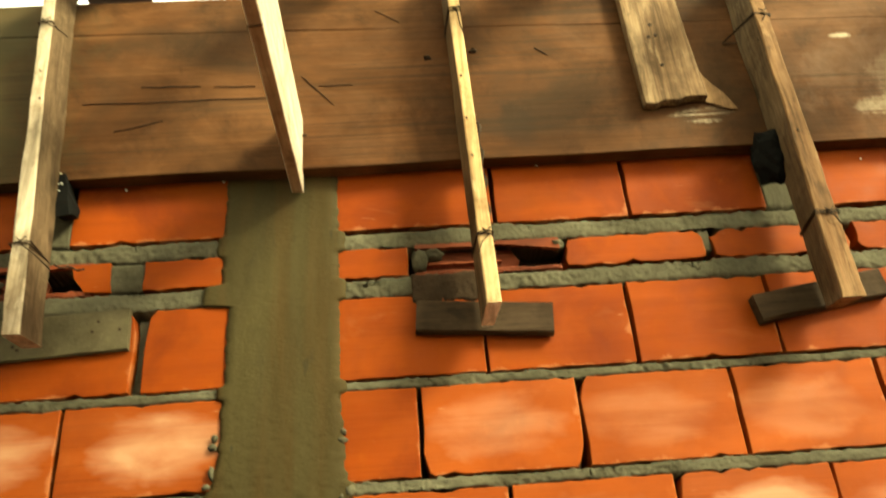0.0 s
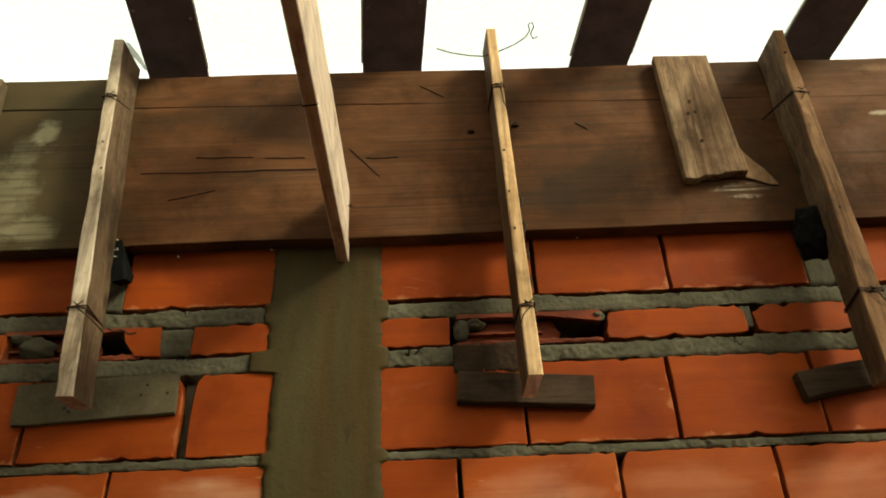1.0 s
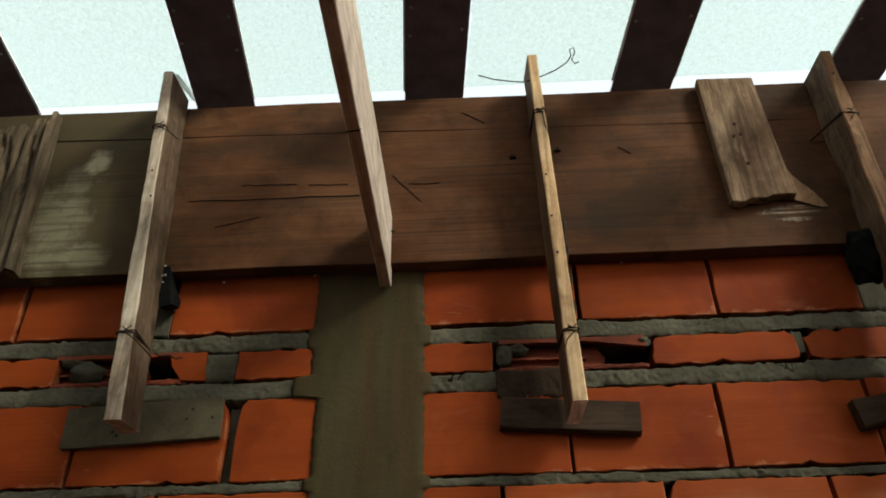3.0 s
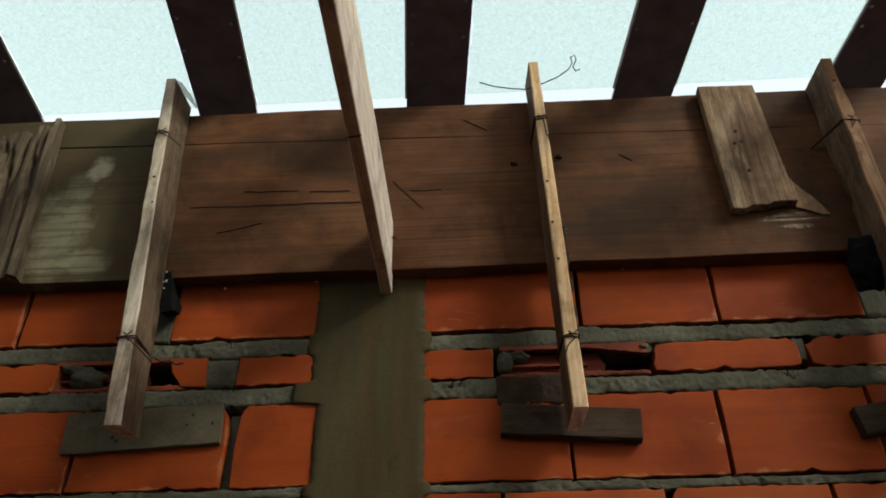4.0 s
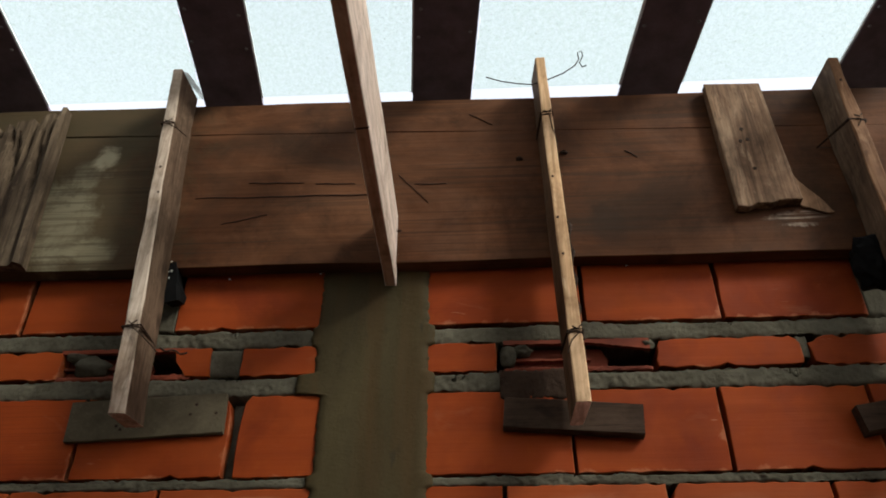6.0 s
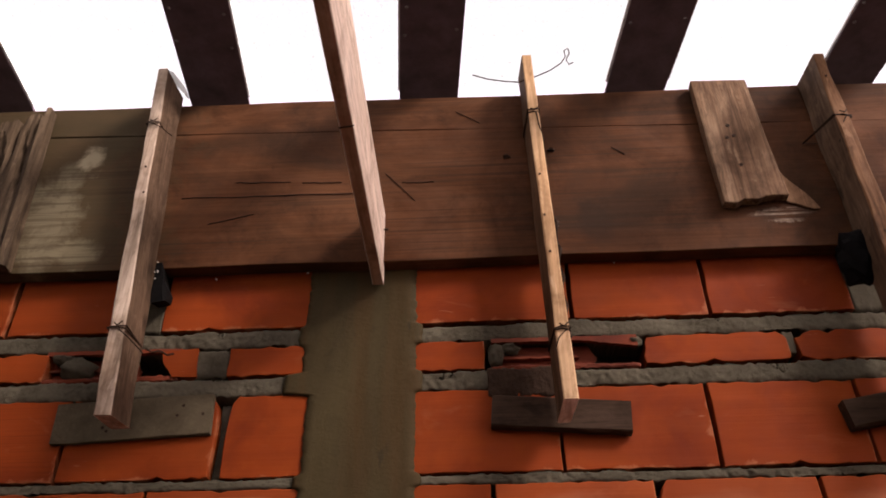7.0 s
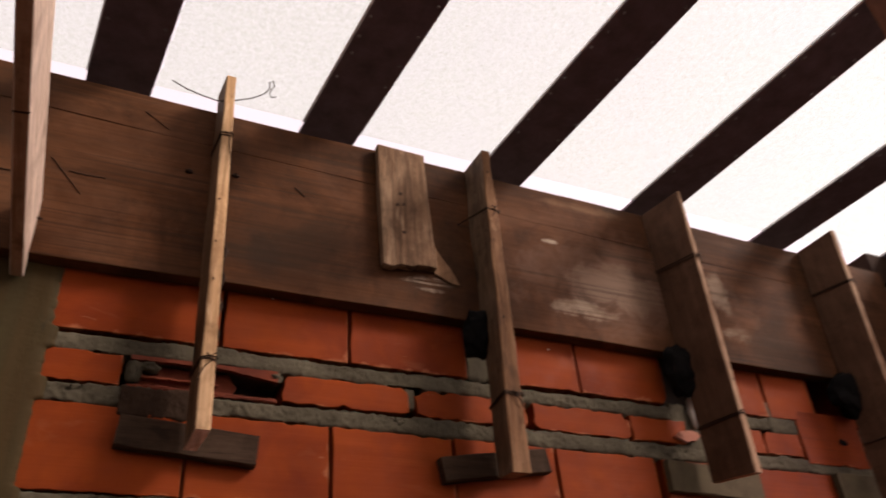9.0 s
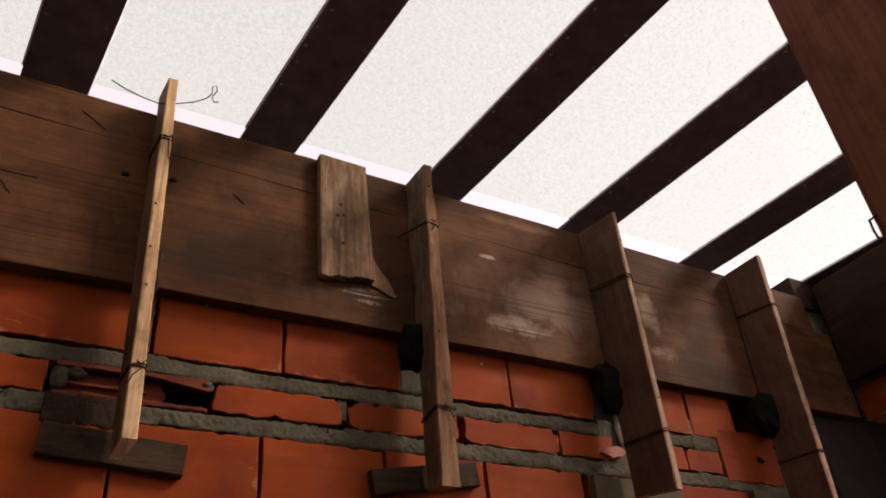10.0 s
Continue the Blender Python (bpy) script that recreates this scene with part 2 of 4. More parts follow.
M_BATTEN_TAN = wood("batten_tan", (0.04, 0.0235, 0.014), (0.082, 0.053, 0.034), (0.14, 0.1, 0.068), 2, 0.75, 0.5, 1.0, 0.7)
# flanks of the golden batten: their shade painted as a darker brown
M_BATTEN_GOLD_SHADED = wood("batten_gold_shaded", (0.05, 0.028, 0.015), (0.115, 0.07, 0.04), (0.2, 0.14, 0.09), 2, 0.7, 0.5, 6.0, 0.6)
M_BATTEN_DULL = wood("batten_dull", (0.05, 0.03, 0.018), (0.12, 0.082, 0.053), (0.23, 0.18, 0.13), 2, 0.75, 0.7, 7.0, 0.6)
# flanks of the two broad battens, shade put into the colour
M_BATTEN_SHADED = wood("batten_shaded", (0.032, 0.0155, 0.0085), (0.07, 0.036, 0.021), (0.115, 0.07, 0.045), 2, 0.75, 0.4, 2.0, 0.4)
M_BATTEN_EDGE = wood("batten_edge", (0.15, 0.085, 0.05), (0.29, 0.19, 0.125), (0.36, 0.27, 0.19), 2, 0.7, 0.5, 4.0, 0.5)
# browner copy of the strut wood, with the underside's shade in its colour
M_STRUT_SHADED = wood("strut_shaded", (0.2, 0.11, 0.065), (0.33, 0.21, 0.135), (0.4, 0.28, 0.2), 1, 0.65, 0.4, 5.0, 0.5)
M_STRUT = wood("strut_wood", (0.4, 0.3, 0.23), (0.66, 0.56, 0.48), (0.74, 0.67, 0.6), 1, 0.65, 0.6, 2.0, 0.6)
M_ROUGH = wood("rough_board", (0.022, 0.0145, 0.009), (0.072, 0.053, 0.034), (0.15, 0.12, 0.082), 2, 0.8, 0.5, 12.0)
M_PATCH = wood("weathered_board", (0.06, 0.034, 0.019), (0.16, 0.1, 0.06), (0.31, 0.23, 0.155), 2, 0.75, 0.7, 8.0)
M_TORN = wood("torn_wood", (0.11, 0.062, 0.034), (0.21, 0.13, 0.075), (0.32, 0.22, 0.15), 2, 0.8, 0.5, 3.0, 0.5)
M_BLOCK = wood("block_wood", (0.018, 0.0108, 0.007), (0.042, 0.0265, 0.0168), (0.07, 0.048, 0.033), 0, 0.8, 0.5, 4.0, 0.5)
M_BLOCK_OLD = cement("block_cement", (0.05, 0.0355, 0.0205), (0.098, 0.0735, 0.0435), 0.85, 2.0, False, 0.4)
M_SMEAR = cement("cement_smear", (0.024, 0.0125, 0.0075), (0.046, 0.026, 0.016), 0.9, 2.5, False, 0.7)
# corner timber: the corner's shade is painted as near-black brown
M_SIDE_SHADED = wood("side_board_shaded", (0.011, 0.0055, 0.0038), (0.026, 0.0135, 0.009), (0.045, 0.026, 0.018), 1, 0.85, 0.3, 11.0, 0.3)
M_POST = wood("post_wood", (0.085, 0.03, 0.014), (0.165, 0.065, 0.036), (0.2, 0.095, 0.062), 2, 0.6, 0.3, 9.0, 0.3)
M_RAFTER = plain("rafter_paint", (0.11, 0.074, 0.083), 0.45, 0.0, 0.3, 14.0)
M_SCREW = plain("screw_zinc", (0.17, 0.15, 0.145), 0.45, 0.7)
M_WIRE = plain("wire_rust", (0.03, 0.016, 0.01), 0.7, 0.3)
# black plastic, used as well for lumps that stand for shade
M_BLACK = plain("black_sheet_and_shade", (0.0035, 0.0026, 0.0023), 0.9, 0.0, 0.5, 60.0)
M_SEAL = plain("sealant", (0.75, 0.76, 0.74), 0.5)
M_SPECK = plain("lime_speck", (0.6, 0.56, 0.5), 0.8)


def board_material():
    """Old shuttering plank: brown, long grain along x, pale lime patches with ragged edges."""
    m = wood("shutter_board", (0.028, 0.0112, 0.0045), (0.079, 0.0325, 0.0132), (0.115, 0.057, 0.0285), 0, 0.75, 0.4, 1.5, 0.16)
    n, l = m.node_tree.nodes, m.node_tree.links
    b = n["Principled BSDF"]
    base = b.inputs["Base Color"].links[0].from_socket
    g = n.new("ShaderNodeNewGeometry")
    sep = n.new("ShaderNodeSeparateXYZ")
    l.new(g.outputs["Position"], sep.inputs[0])
    wob = noise_tex(n, l, world_coords(n, l), 9.0, 7, 0.72, 0.5)
    streak = noise_tex(n, l, world_coords(n, l, (2.5, 1.0, 60.0)), 1.0, 3, 0.6)
    c = base
    # broad clouds of damp and soot over the whole plank, then a darker olive stretch at its left
    cloud = noise_tex(n, l, world_coords(n, l, (1.0, 1.0, 1.7)), 2.3, 5, 0.6, 0.9)
    c = mix(n, l, math_node(n, l, "MULTIPLY", ramp(n, l, cloud, [(0.36, grey(1)), (0.56, grey(0))]), 0.62), c, (0.0215, 0.012, 0.0068))
    c = mix(n, l, math_node(n, l, "MULTIPLY", ramp(n, l, cloud, [(0.54, grey(0)), (0.74, grey(1))]), 0.5), c, (0.132, 0.061, 0.033))
    green = math_node(n, l, "ADD", math_node(n, l, "MULTIPLY", sep.outputs[0], -1.0), math_node(n, l, "MULTIPLY", wob, 0.5))
    c = mix(n, l, math_node(n, l, "MULTIPLY", ramp(n, l, math_node(n, l, "MULTIPLY", green, 0.5), [(0.72, grey(0)), (0.82, grey(1))]), 0.75), c, (0.044, 0.034, 0.017))
    # pale and dark marks, mostly lime and scrapes: centre, half-size, colour, strength, how much they follow the grain
    for x0, z0, sx, sz, col, k, comb in ((0.95, 3.09, 0.42, 0.2, (0.118, 0.063, 0.041), 0.7, 0.15), (-1.53, 3.07, 0.1, 0.2, (0.16, 0.135, 0.085), 0.75, 0.5), (-1.465, 3.245, 0.04, 0.045, (0.3, 0.25, 0.165), 0.75, 0.2), (-1.43, 2.94, 0.07, 0.05, (0.17, 0.14, 0.085), 0.7, 0.8),
                                         (0.87, 3.08, 0.17, 0.09, (0.19, 0.122, 0.085), 0.7, 0.15), (0.74, 2.985, 0.12, 0.035, (0.27, 0.2, 0.145), 0.8, 1.0), (0.66, 3.206, 0.035, 0.011, (0.42, 0.34, 0.26), 0.85, 0.2),
                                         (0.27, 2.978, 0.085, 0.026, (0.4, 0.31, 0.235), 0.85, 1.0), (1.27, 3.13, 0.045, 0.1, (0.27, 0.195, 0.14), 0.75, 0.1), (1.3, 2.99, 0.06, 0.035, (0.3, 0.23, 0.165), 0.75, 0.6),
                                         # last entry: the soft shadow left of batten b4, painted on the plank
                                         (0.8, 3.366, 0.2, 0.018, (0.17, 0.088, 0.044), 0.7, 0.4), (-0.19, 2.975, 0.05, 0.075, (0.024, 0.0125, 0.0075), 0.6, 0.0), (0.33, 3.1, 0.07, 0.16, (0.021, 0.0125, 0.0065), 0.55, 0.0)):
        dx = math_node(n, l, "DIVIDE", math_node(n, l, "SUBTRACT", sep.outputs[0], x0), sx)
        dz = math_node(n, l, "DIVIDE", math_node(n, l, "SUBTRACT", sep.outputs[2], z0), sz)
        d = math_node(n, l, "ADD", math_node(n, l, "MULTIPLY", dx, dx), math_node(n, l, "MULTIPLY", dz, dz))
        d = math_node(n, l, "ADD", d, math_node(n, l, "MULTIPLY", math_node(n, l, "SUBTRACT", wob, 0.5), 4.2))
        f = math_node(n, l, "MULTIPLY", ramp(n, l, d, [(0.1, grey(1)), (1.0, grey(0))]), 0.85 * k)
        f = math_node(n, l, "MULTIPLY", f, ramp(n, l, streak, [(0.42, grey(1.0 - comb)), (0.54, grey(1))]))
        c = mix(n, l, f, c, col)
    rings = noise_tex(n, l, world_coords(n, l, (1.6, 1.0, 85.0)), 1.0, 2, 0.5, 0.6)
    zone = math_node(n, l, "MULTIPLY", ramp(n, l, noise_tex(n, l, world_coords(n, l, (1.2, 1.0, 5.0)), 1.0, 2, 0.5), [(0.46, grey(0)), (0.58, grey(1))]), 0.55)
    c = mix(n, l, math_node(n, l, "MULTIPLY", ramp(n, l, rings, [(0.38, grey(1)), (0.48, grey(0))]), zone), c, (0.026, 0.014, 0.008))
    c = mix(n, l, 1.0, c, (1.0, 0.975, 0.955), "MULTIPLY")
    l.new(c, b.inputs["Base Color"])
    return m


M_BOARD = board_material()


def pane_material():
    m, n, l, b = mat("frosted_sheet")
    out = n["Material Output"]
    n.remove(b)
    v = world_coords(n, l)
    peb = n.new("ShaderNodeTexVoronoi")
    peb.inputs["Scale"].default_value = 95.0
    l.new(v, peb.inputs["Vector"])
    dirt = noise_tex(n, l, v, 3.5, 6, 0.65, 0.5)
    grit = noise_tex(n, l, v, 70.0, 4, 0.75)
    c = ramp(n, l, dirt, [(0.35, (0.5, 0.56, 0.52)), (0.7, (0.57, 0.63, 0.61))])
    c = mix(n, l, math_node(n, l, "MULTIPLY", ramp(n, l, grit, [(0.6, grey(0)), (0.7, grey(1))]), 0.35), c, (0.2, 0.225, 0.17))
    dots = noise_tex(n, l, v, 240.0, 2, 0.6)
    c = mix(n, l, math_node(n, l, "MULTIPLY", ramp(n, l, dots, [(0.3, grey(1)), (0.46, grey(0))]), 0.5), c, (0.12, 0.135, 0.12))
    tr = n.new("ShaderNodeBsdfTranslucent")
    l.new(c, tr.inputs[0])
    gl = n.new("ShaderNodeBsdfGlossy")
    gl.inputs["Roughness"].default_value = 0.35
    bp = n.new("ShaderNodeBump")
    bp.inputs["Strength"].default_value = 0.6
    bp.inputs["Distance"].default_value = 0.004
    l.new(peb.outputs["Distance"], bp.inputs["Height"])
    l.new(bp.outputs[0], gl.inputs["Normal"])
    l.new(bp.outputs[0], tr.inputs["Normal"])
    ms = n.new("ShaderNodeMixShader")
    ms.inputs[0].default_value = 0.05
    l.new(tr.outputs[0], ms.inputs[1])
    l.new(gl.outputs[0], ms.inputs[2])
    clear = n.new("ShaderNodeBsdfTransparent")
    cells = ramp(n, l, peb.outputs["Distance"], [(0.0, (0.935, 0.98, 0.95)), (0.5, (0.91, 0.965, 0.925)), (0.75, (0.87, 0.93, 0.88))])
    cells = mix(n, l, math_node(n, l, "MULTIPLY", ramp(n, l, grit, [(0.52, grey(0)), (0.68, grey(1))]), 0.4), cells, (0.84, 0.88, 0.8))
    cells = mix(n, l, math_node(n, l, "MULTIPLY", ramp(n, l, dirt, [(0.42, grey(0)), (0.7, grey(1))]), 0.5), cells, (0.88, 0.93, 0.91))
    cells = mix(n, l, math_node(n, l, "MULTIPLY", ramp(n, l, dots, [(0.34, grey(1)), (0.5, grey(0))]), 0.6), cells, (0.76, 0.8, 0.77))
    drops = n.new("ShaderNodeTexVoronoi")
    drops.inputs["Scale"].default_value = 42.0
    l.new(v, drops.inputs["Vector"])
    cells = mix(n, l, math_node(n, l, "MULTIPLY", ramp(n, l, drops.outputs["Distance"], [(0.06, grey(1)), (0.14, grey(0))]), ramp(n, l, grit, [(0.5, grey(0)), (0.56, grey(0.8))])), cells, (0.55, 0.6, 0.5))
    l.new(cells, clear.inputs[0])
    ms2 = n.new("ShaderNodeMixShader")
    ms2.inputs[0].default_value = 0.94
    l.new(ms.outputs[0], ms2.inputs[1])
    l.new(clear.outputs[0], ms2.inputs[2])
    l.new(ms2.outputs[0], out.inputs[0])
    return m


M_PANE = pane_material()


# ---- mesh helpers ----
def part(name, bm, material, parent=None, label=""):
    me = bpy.data.meshes.new(name)
    bm.normal_update()
    bm.to_mesh(me)
    bm.free()
    me.materials.append(material)
    ob = new(name, me)
    if parent is not None:
        ob.parent = parent
    if label:
        tagged(ob, label)
    return ob


def two_tone(ob, other, test):
    """Gives the faces whose normal passes the test a second material."""
    ob.data.materials.append(other)
    for f in ob.data.polygons:
        if test(f.normal):
            f.material_index = 1
    return ob


def whole(name, body, body_name, label, category, group=""):
    """A thing made of a main part and others: an Empty that carries them. Returns the Empty."""
    top = thing(name, label, category, group)
    body.name = body_name
    body.parent = top
    return top


def smooth(ob, on=True):
    ob.data.polygons.foreach_set("use_smooth", [on] * len(ob.data.polygons))
    return ob


def thing(name, label, category, group="", kind=""):
    return tagged(new(name), label, category, group, kind)


def box(bm, x0, x1, y0, y1, z0, z1, bevel=0.0):
    r = bmesh.ops.create_cube(bm, size=1.0, matrix=Matrix.Translation(((x0 + x1) / 2, (y0 + y1) / 2, (z0 + z1) / 2)) @ Matrix.Diagonal((x1 - x0, y1 - y0, z1 - z0, 1)))
    if bevel:
        es = list({e for v in r["verts"] for e in v.link_edges})
        bmesh.ops.bevel(bm, geom=es, offset=bevel, segments=1, affect="EDGES")
    return bm


def solid(x0, x1, y0, y1, z0, z1, bevel=0.0):
    return box(bmesh.new(), x0, x1, y0, y1, z0, z1, bevel)


def prism(profile, origin, along, length, bevel=0.0):
    """A closed polygon of 3D points, pushed out by the vector along * length."""
    bm = bmesh.new()
    o, a = Vector(origin), Vector(along).normalized() * length
    lo = [bm.verts.new(o + Vector(p)) for p in profile]
    hi = [bm.verts.new(o + Vector(p) + a) for p in profile]
    bm.faces.new(lo)
    bm.faces.new(hi[::-1])
    k = len(lo)
    for i in range(k):
        bm.faces.new((lo[i], hi[i], hi[(i + 1) % k], lo[(i + 1) % k]))
    bmesh.ops.recalc_face_normals(bm, faces=bm.faces)
    if bevel:
        bmesh.ops.bevel(bm, geom=list(bm.edges), offset=bevel, segments=1, affect="EDGES")
    return bm


def stick(a, b, u, w, h, seed, rings=14, wob=0.003, taper=0.0, top_cut=0.0, bottom_cut=0.0, slant=0.0):
    """A sawn stick from a to b, w wide along u and h deep across, with slightly uneven edges and chamfered corners."""
    a, b, u = Vector(a), Vector(b), Vector(u)
    ax = (b - a)
    u = (u - ax.normalized() * u.dot(ax.normalized())).normalized()
    v = ax.normalized().cross(u)
    bm = bmesh.new()
    c = min(w, h) * 0.1
    prof = [(-w / 2 + c, -h / 2), (w / 2 - c, -h / 2), (w / 2, -h / 2 + c), (w / 2, h / 2 - c), (w / 2 - c, h / 2), (-w / 2 + c, h / 2), (-w / 2, h / 2 - c), (-w / 2, -h / 2 + c)]
    rows = []
    for i in range(rings):
        t = i / (rings - 1)
        row = []
        for k, (pu, pv) in enumerate(prof):
            s = 1 - taper * t
            nz = noise.noise((seed * 7.3 + k // 2 * 2.1, t * 6.0, seed))
            cut = 0.0
            if i == 0:
                cut = bottom_cut * pv / h + slant * pu / w
            if i == rings - 1:
                cut = top_cut * pv / h
            p = a + ax * t + ax.normalized() * cut + u * (pu * s + wob * nz) + v * (pv * s + wob * noise.noise((seed * 3.1, t * 6.0, k // 2 * 1.7)))
            row.append(bm.verts.new(p))
        rows.append(row)
    for r0, r1 in zip(rows, rows[1:]):
        for k in range(8):
            bm.faces.new((r0[k], r0[(k + 1) % 8], r1[(k + 1) % 8], r1[k]))
    bm.faces.new(rows[0][::-1])
    bm.faces.new(rows[-1])
    bmesh.ops.recalc_face_normals(bm, faces=bm.faces)
    return bm


def tube(points, r, sides=6, bm=None):
    bm = bm or bmesh.new()
    pts = [Vector(p) for p in points]
    rings = []
    for i, p in enumerate(pts):
        d = (pts[min(i + 1, len(pts) - 1)] - pts[max(i - 1, 0)]).normalized()
        s = d.cross(Vector((0.31, 0.52, 0.79))).normalized()
        t = d.cross(s)
        rings.append([bm.verts.new(p + (s * math.cos(q) + t * math.sin(q)) * r) for q in (2 * math.pi * k / sides for k in range(sides))])
    for a, b in zip(rings, rings[1:]):
        for k in range(sides):
            bm.faces.new((a[k], a[(k + 1) % sides], b[(k + 1) % sides], b[k]))
    bm.faces.new(rings[0][::-1])
    bm.faces.new(rings[-1])
    bmesh.ops.recalc_face_normals(bm, faces=bm.faces)
    return bm


def lump(center, size, seed, sub=3, rough=0.35):
    bm = bmesh.new()
    bmesh.ops.create_icosphere(bm, subdivisions=sub, radius=1.0)
    for v in bm.verts:
        d = 1 + rough * noise.noise(v.co * 1.7 + Vector((seed * 3.3, seed, 0))) + rough * 0.5 * noise.noise(v.co * 4.5 + Vector((seed, 0, seed)))
        v.co = Vector(center) + Vector((v.co.x * size[0], v.co.y * size[1], v.co.z * size[2])) * d
    return bm


# ---- large structure ----
FRONT = 0.0     # the brick faces
ROOF_Z = 3.50

floor = tagged(part("floor", solid(-2.7, 2.6, -3.5, 0.3, -0.15, 0.0), M_FLOOR), "grey cement screed floor of the unfinished porch", "floor", kind="structure")
ground = tagged(part("ground", solid(-60, 60, -60, 60, -0.3, -0.152), plain("earth", (0.2, 0.18, 0.13), 0.95, 0, 0.3, 2.0)), "bare earth around the building", "ground", kind="structure")
# west and south walls are unseen, added to shape the light
wall_west = tagged(part("wall_west", solid(-2.7, -2.45, -3.5, 0.3, 0.0, 3.499), M_BACKING), "unseen dark wall added on the west to keep light out", "wall", kind="structure")
wall_south = tagged(part("wall_south", solid(-2.45, 2.6, -3.5, -3.3, 0.0, 2.9), M_PLASTER), "unseen plastered wall added behind the porch, its height set for fill light", "wall", kind="structure")

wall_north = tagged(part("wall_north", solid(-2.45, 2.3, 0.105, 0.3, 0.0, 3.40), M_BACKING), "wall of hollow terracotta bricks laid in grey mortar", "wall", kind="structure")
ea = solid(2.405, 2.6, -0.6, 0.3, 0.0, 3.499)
# unseen stretch, kept low so that light enters from the right
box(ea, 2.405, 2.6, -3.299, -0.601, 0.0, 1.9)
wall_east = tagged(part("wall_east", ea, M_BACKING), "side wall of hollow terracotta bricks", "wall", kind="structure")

# ---- roof: dark flat rafters and frosted sheets ----
SKEW = 0.095
RAFTERS = (-2.39, -1.81, -1.183, -0.585, -0.001, 0.58, 1.158, 1.742, 2.336)
RW = 0.166


def slat_between(xa0, xa1, y0, y1, z0, z1):
    """A flat bar that follows the roof's skew: xa0, xa1 are its edges at y = 0."""
    bm = bmesh.new()
    vs = [[bm.verts.new((x - SKEW * y, y, z)) for z in (z0, z1)] for x, y in ((xa0, y0), (xa1, y0), (xa1, y1), (xa0, y1))]
    for i in range(4):
        a, b = vs[i], vs[(i + 1) % 4]
        bm.faces.new((a[0], b[0], b[1], a[1]))
    bm.faces.new([v[0] for v in vs][::-1])
    bm.faces.new([v[1] for v in vs])
    bmesh.ops.recalc_face_normals(bm, faces=bm.faces)
    return bm


def sheet_between(xa0, xa1, y0, y1, z0, z1, ragged=(0.0, 0.0)):
    """A roof sheet that follows the skew; ragged: how far its two long edges are eaten away near the wall."""
    bm = bmesh.new()
    rows = []
    for i in range(61):
        t = (i / 60) ** 2
        y = y0 + (y1 - y0) * t
        e = [r * (0.65 + 0.8 * noise.noise((y * 9, r * 50, 2.0)) + 0.5 * noise.noise((y * 45, r * 50, 5.0))) * (1.0 + 0.9 * math.exp(8 * y)) for r in ragged]
        rows.append([bm.verts.new((x - SKEW * y, y, z)) for x, z in ((xa0 + e[0], z0), (xa1 - e[1], z0), (xa1 - e[1], z1), (xa0 + e[0], z1))])
    for a, b in zip(rows, rows[1:]):
        for k in range(4):
            bm.faces.new((a[k], a[(k + 1) % 4], b[(k + 1) % 4], b[k]))
    bm.faces.new(rows[0][::-1])
    bm.faces.new(rows[-1])
    bmesh.ops.recalc_face_normals(bm, faces=bm.faces)
    return bm


sm = bmesh.new()
bmesh.ops.create_cone(sm, cap_ends=True, segments=8, radius1=0.0035, radius2=0.0055, depth=0.005)
screw_mesh = bpy.data.meshes.new("screw")
sm.to_mesh(screw_mesh)
sm.free()
screw_mesh.materials.append(M_SCREW)
rnd = random.Random(3)
for i, rx in enumerate(RAFTERS):
    raf = whole("rafter", part("bar", slat_between(rx - RW / 2, rx + RW / 2, 0.3, -3.3, ROOF_Z, ROOF_Z + 0.009), M_RAFTER), "bar", "dark brown painted flat roof rafter with screw heads", "rafter", "roof rafters")
    for side in (-1, 1):
        y = -0.1
        while y > -1.5:
            y -= rnd.uniform(0.06, 0.13)
            s = new("screw", screw_mesh)
            s.parent = raf.children[0]
            s.location = (rx - SKEW * y + side * (RW / 2 - 0.014) + rnd.uniform(-0.004, 0.004), y, ROOF_Z - 0.0015)
    if i:
        x0, x1 = RAFTERS[i - 1] + RW / 2, rx - RW / 2
        # gaps with daylight where the sheet's edge has crumbled or stops short of the rafter
        eaten = {2: (0.0, 0.012), 4: (0.008, 0.0)}.get(i, (0.0, 0.0))
        pane = whole("roof_sheet", part("sheet", sheet_between(x0 - (0.0 if eaten[0] else 0.03), x1 + (0.0 if eaten[1] else 0.03), 0.012, -3.3, ROOF_Z + 0.011, ROOF_Z + 0.017, eaten), M_PANE), "sheet", "frosted pebbled translucent roof sheet", "roof sheet", "roof sheets")
        for xs, gap in ((x0, eaten[0]), (x1, eaten[1])):
            d = 1 if xs == x0 else -1
            if not gap:
                part("sealant_bead", slat_between(xs, xs + d * rnd.uniform(0.003, 0.008), 0.01, -3.25, ROOF_Z + 0.004, ROOF_Z + 0.0105), M_SEAL, pane, "white sealant bead")

# ---- shuttering of the ring beam ----
BY = -0.045


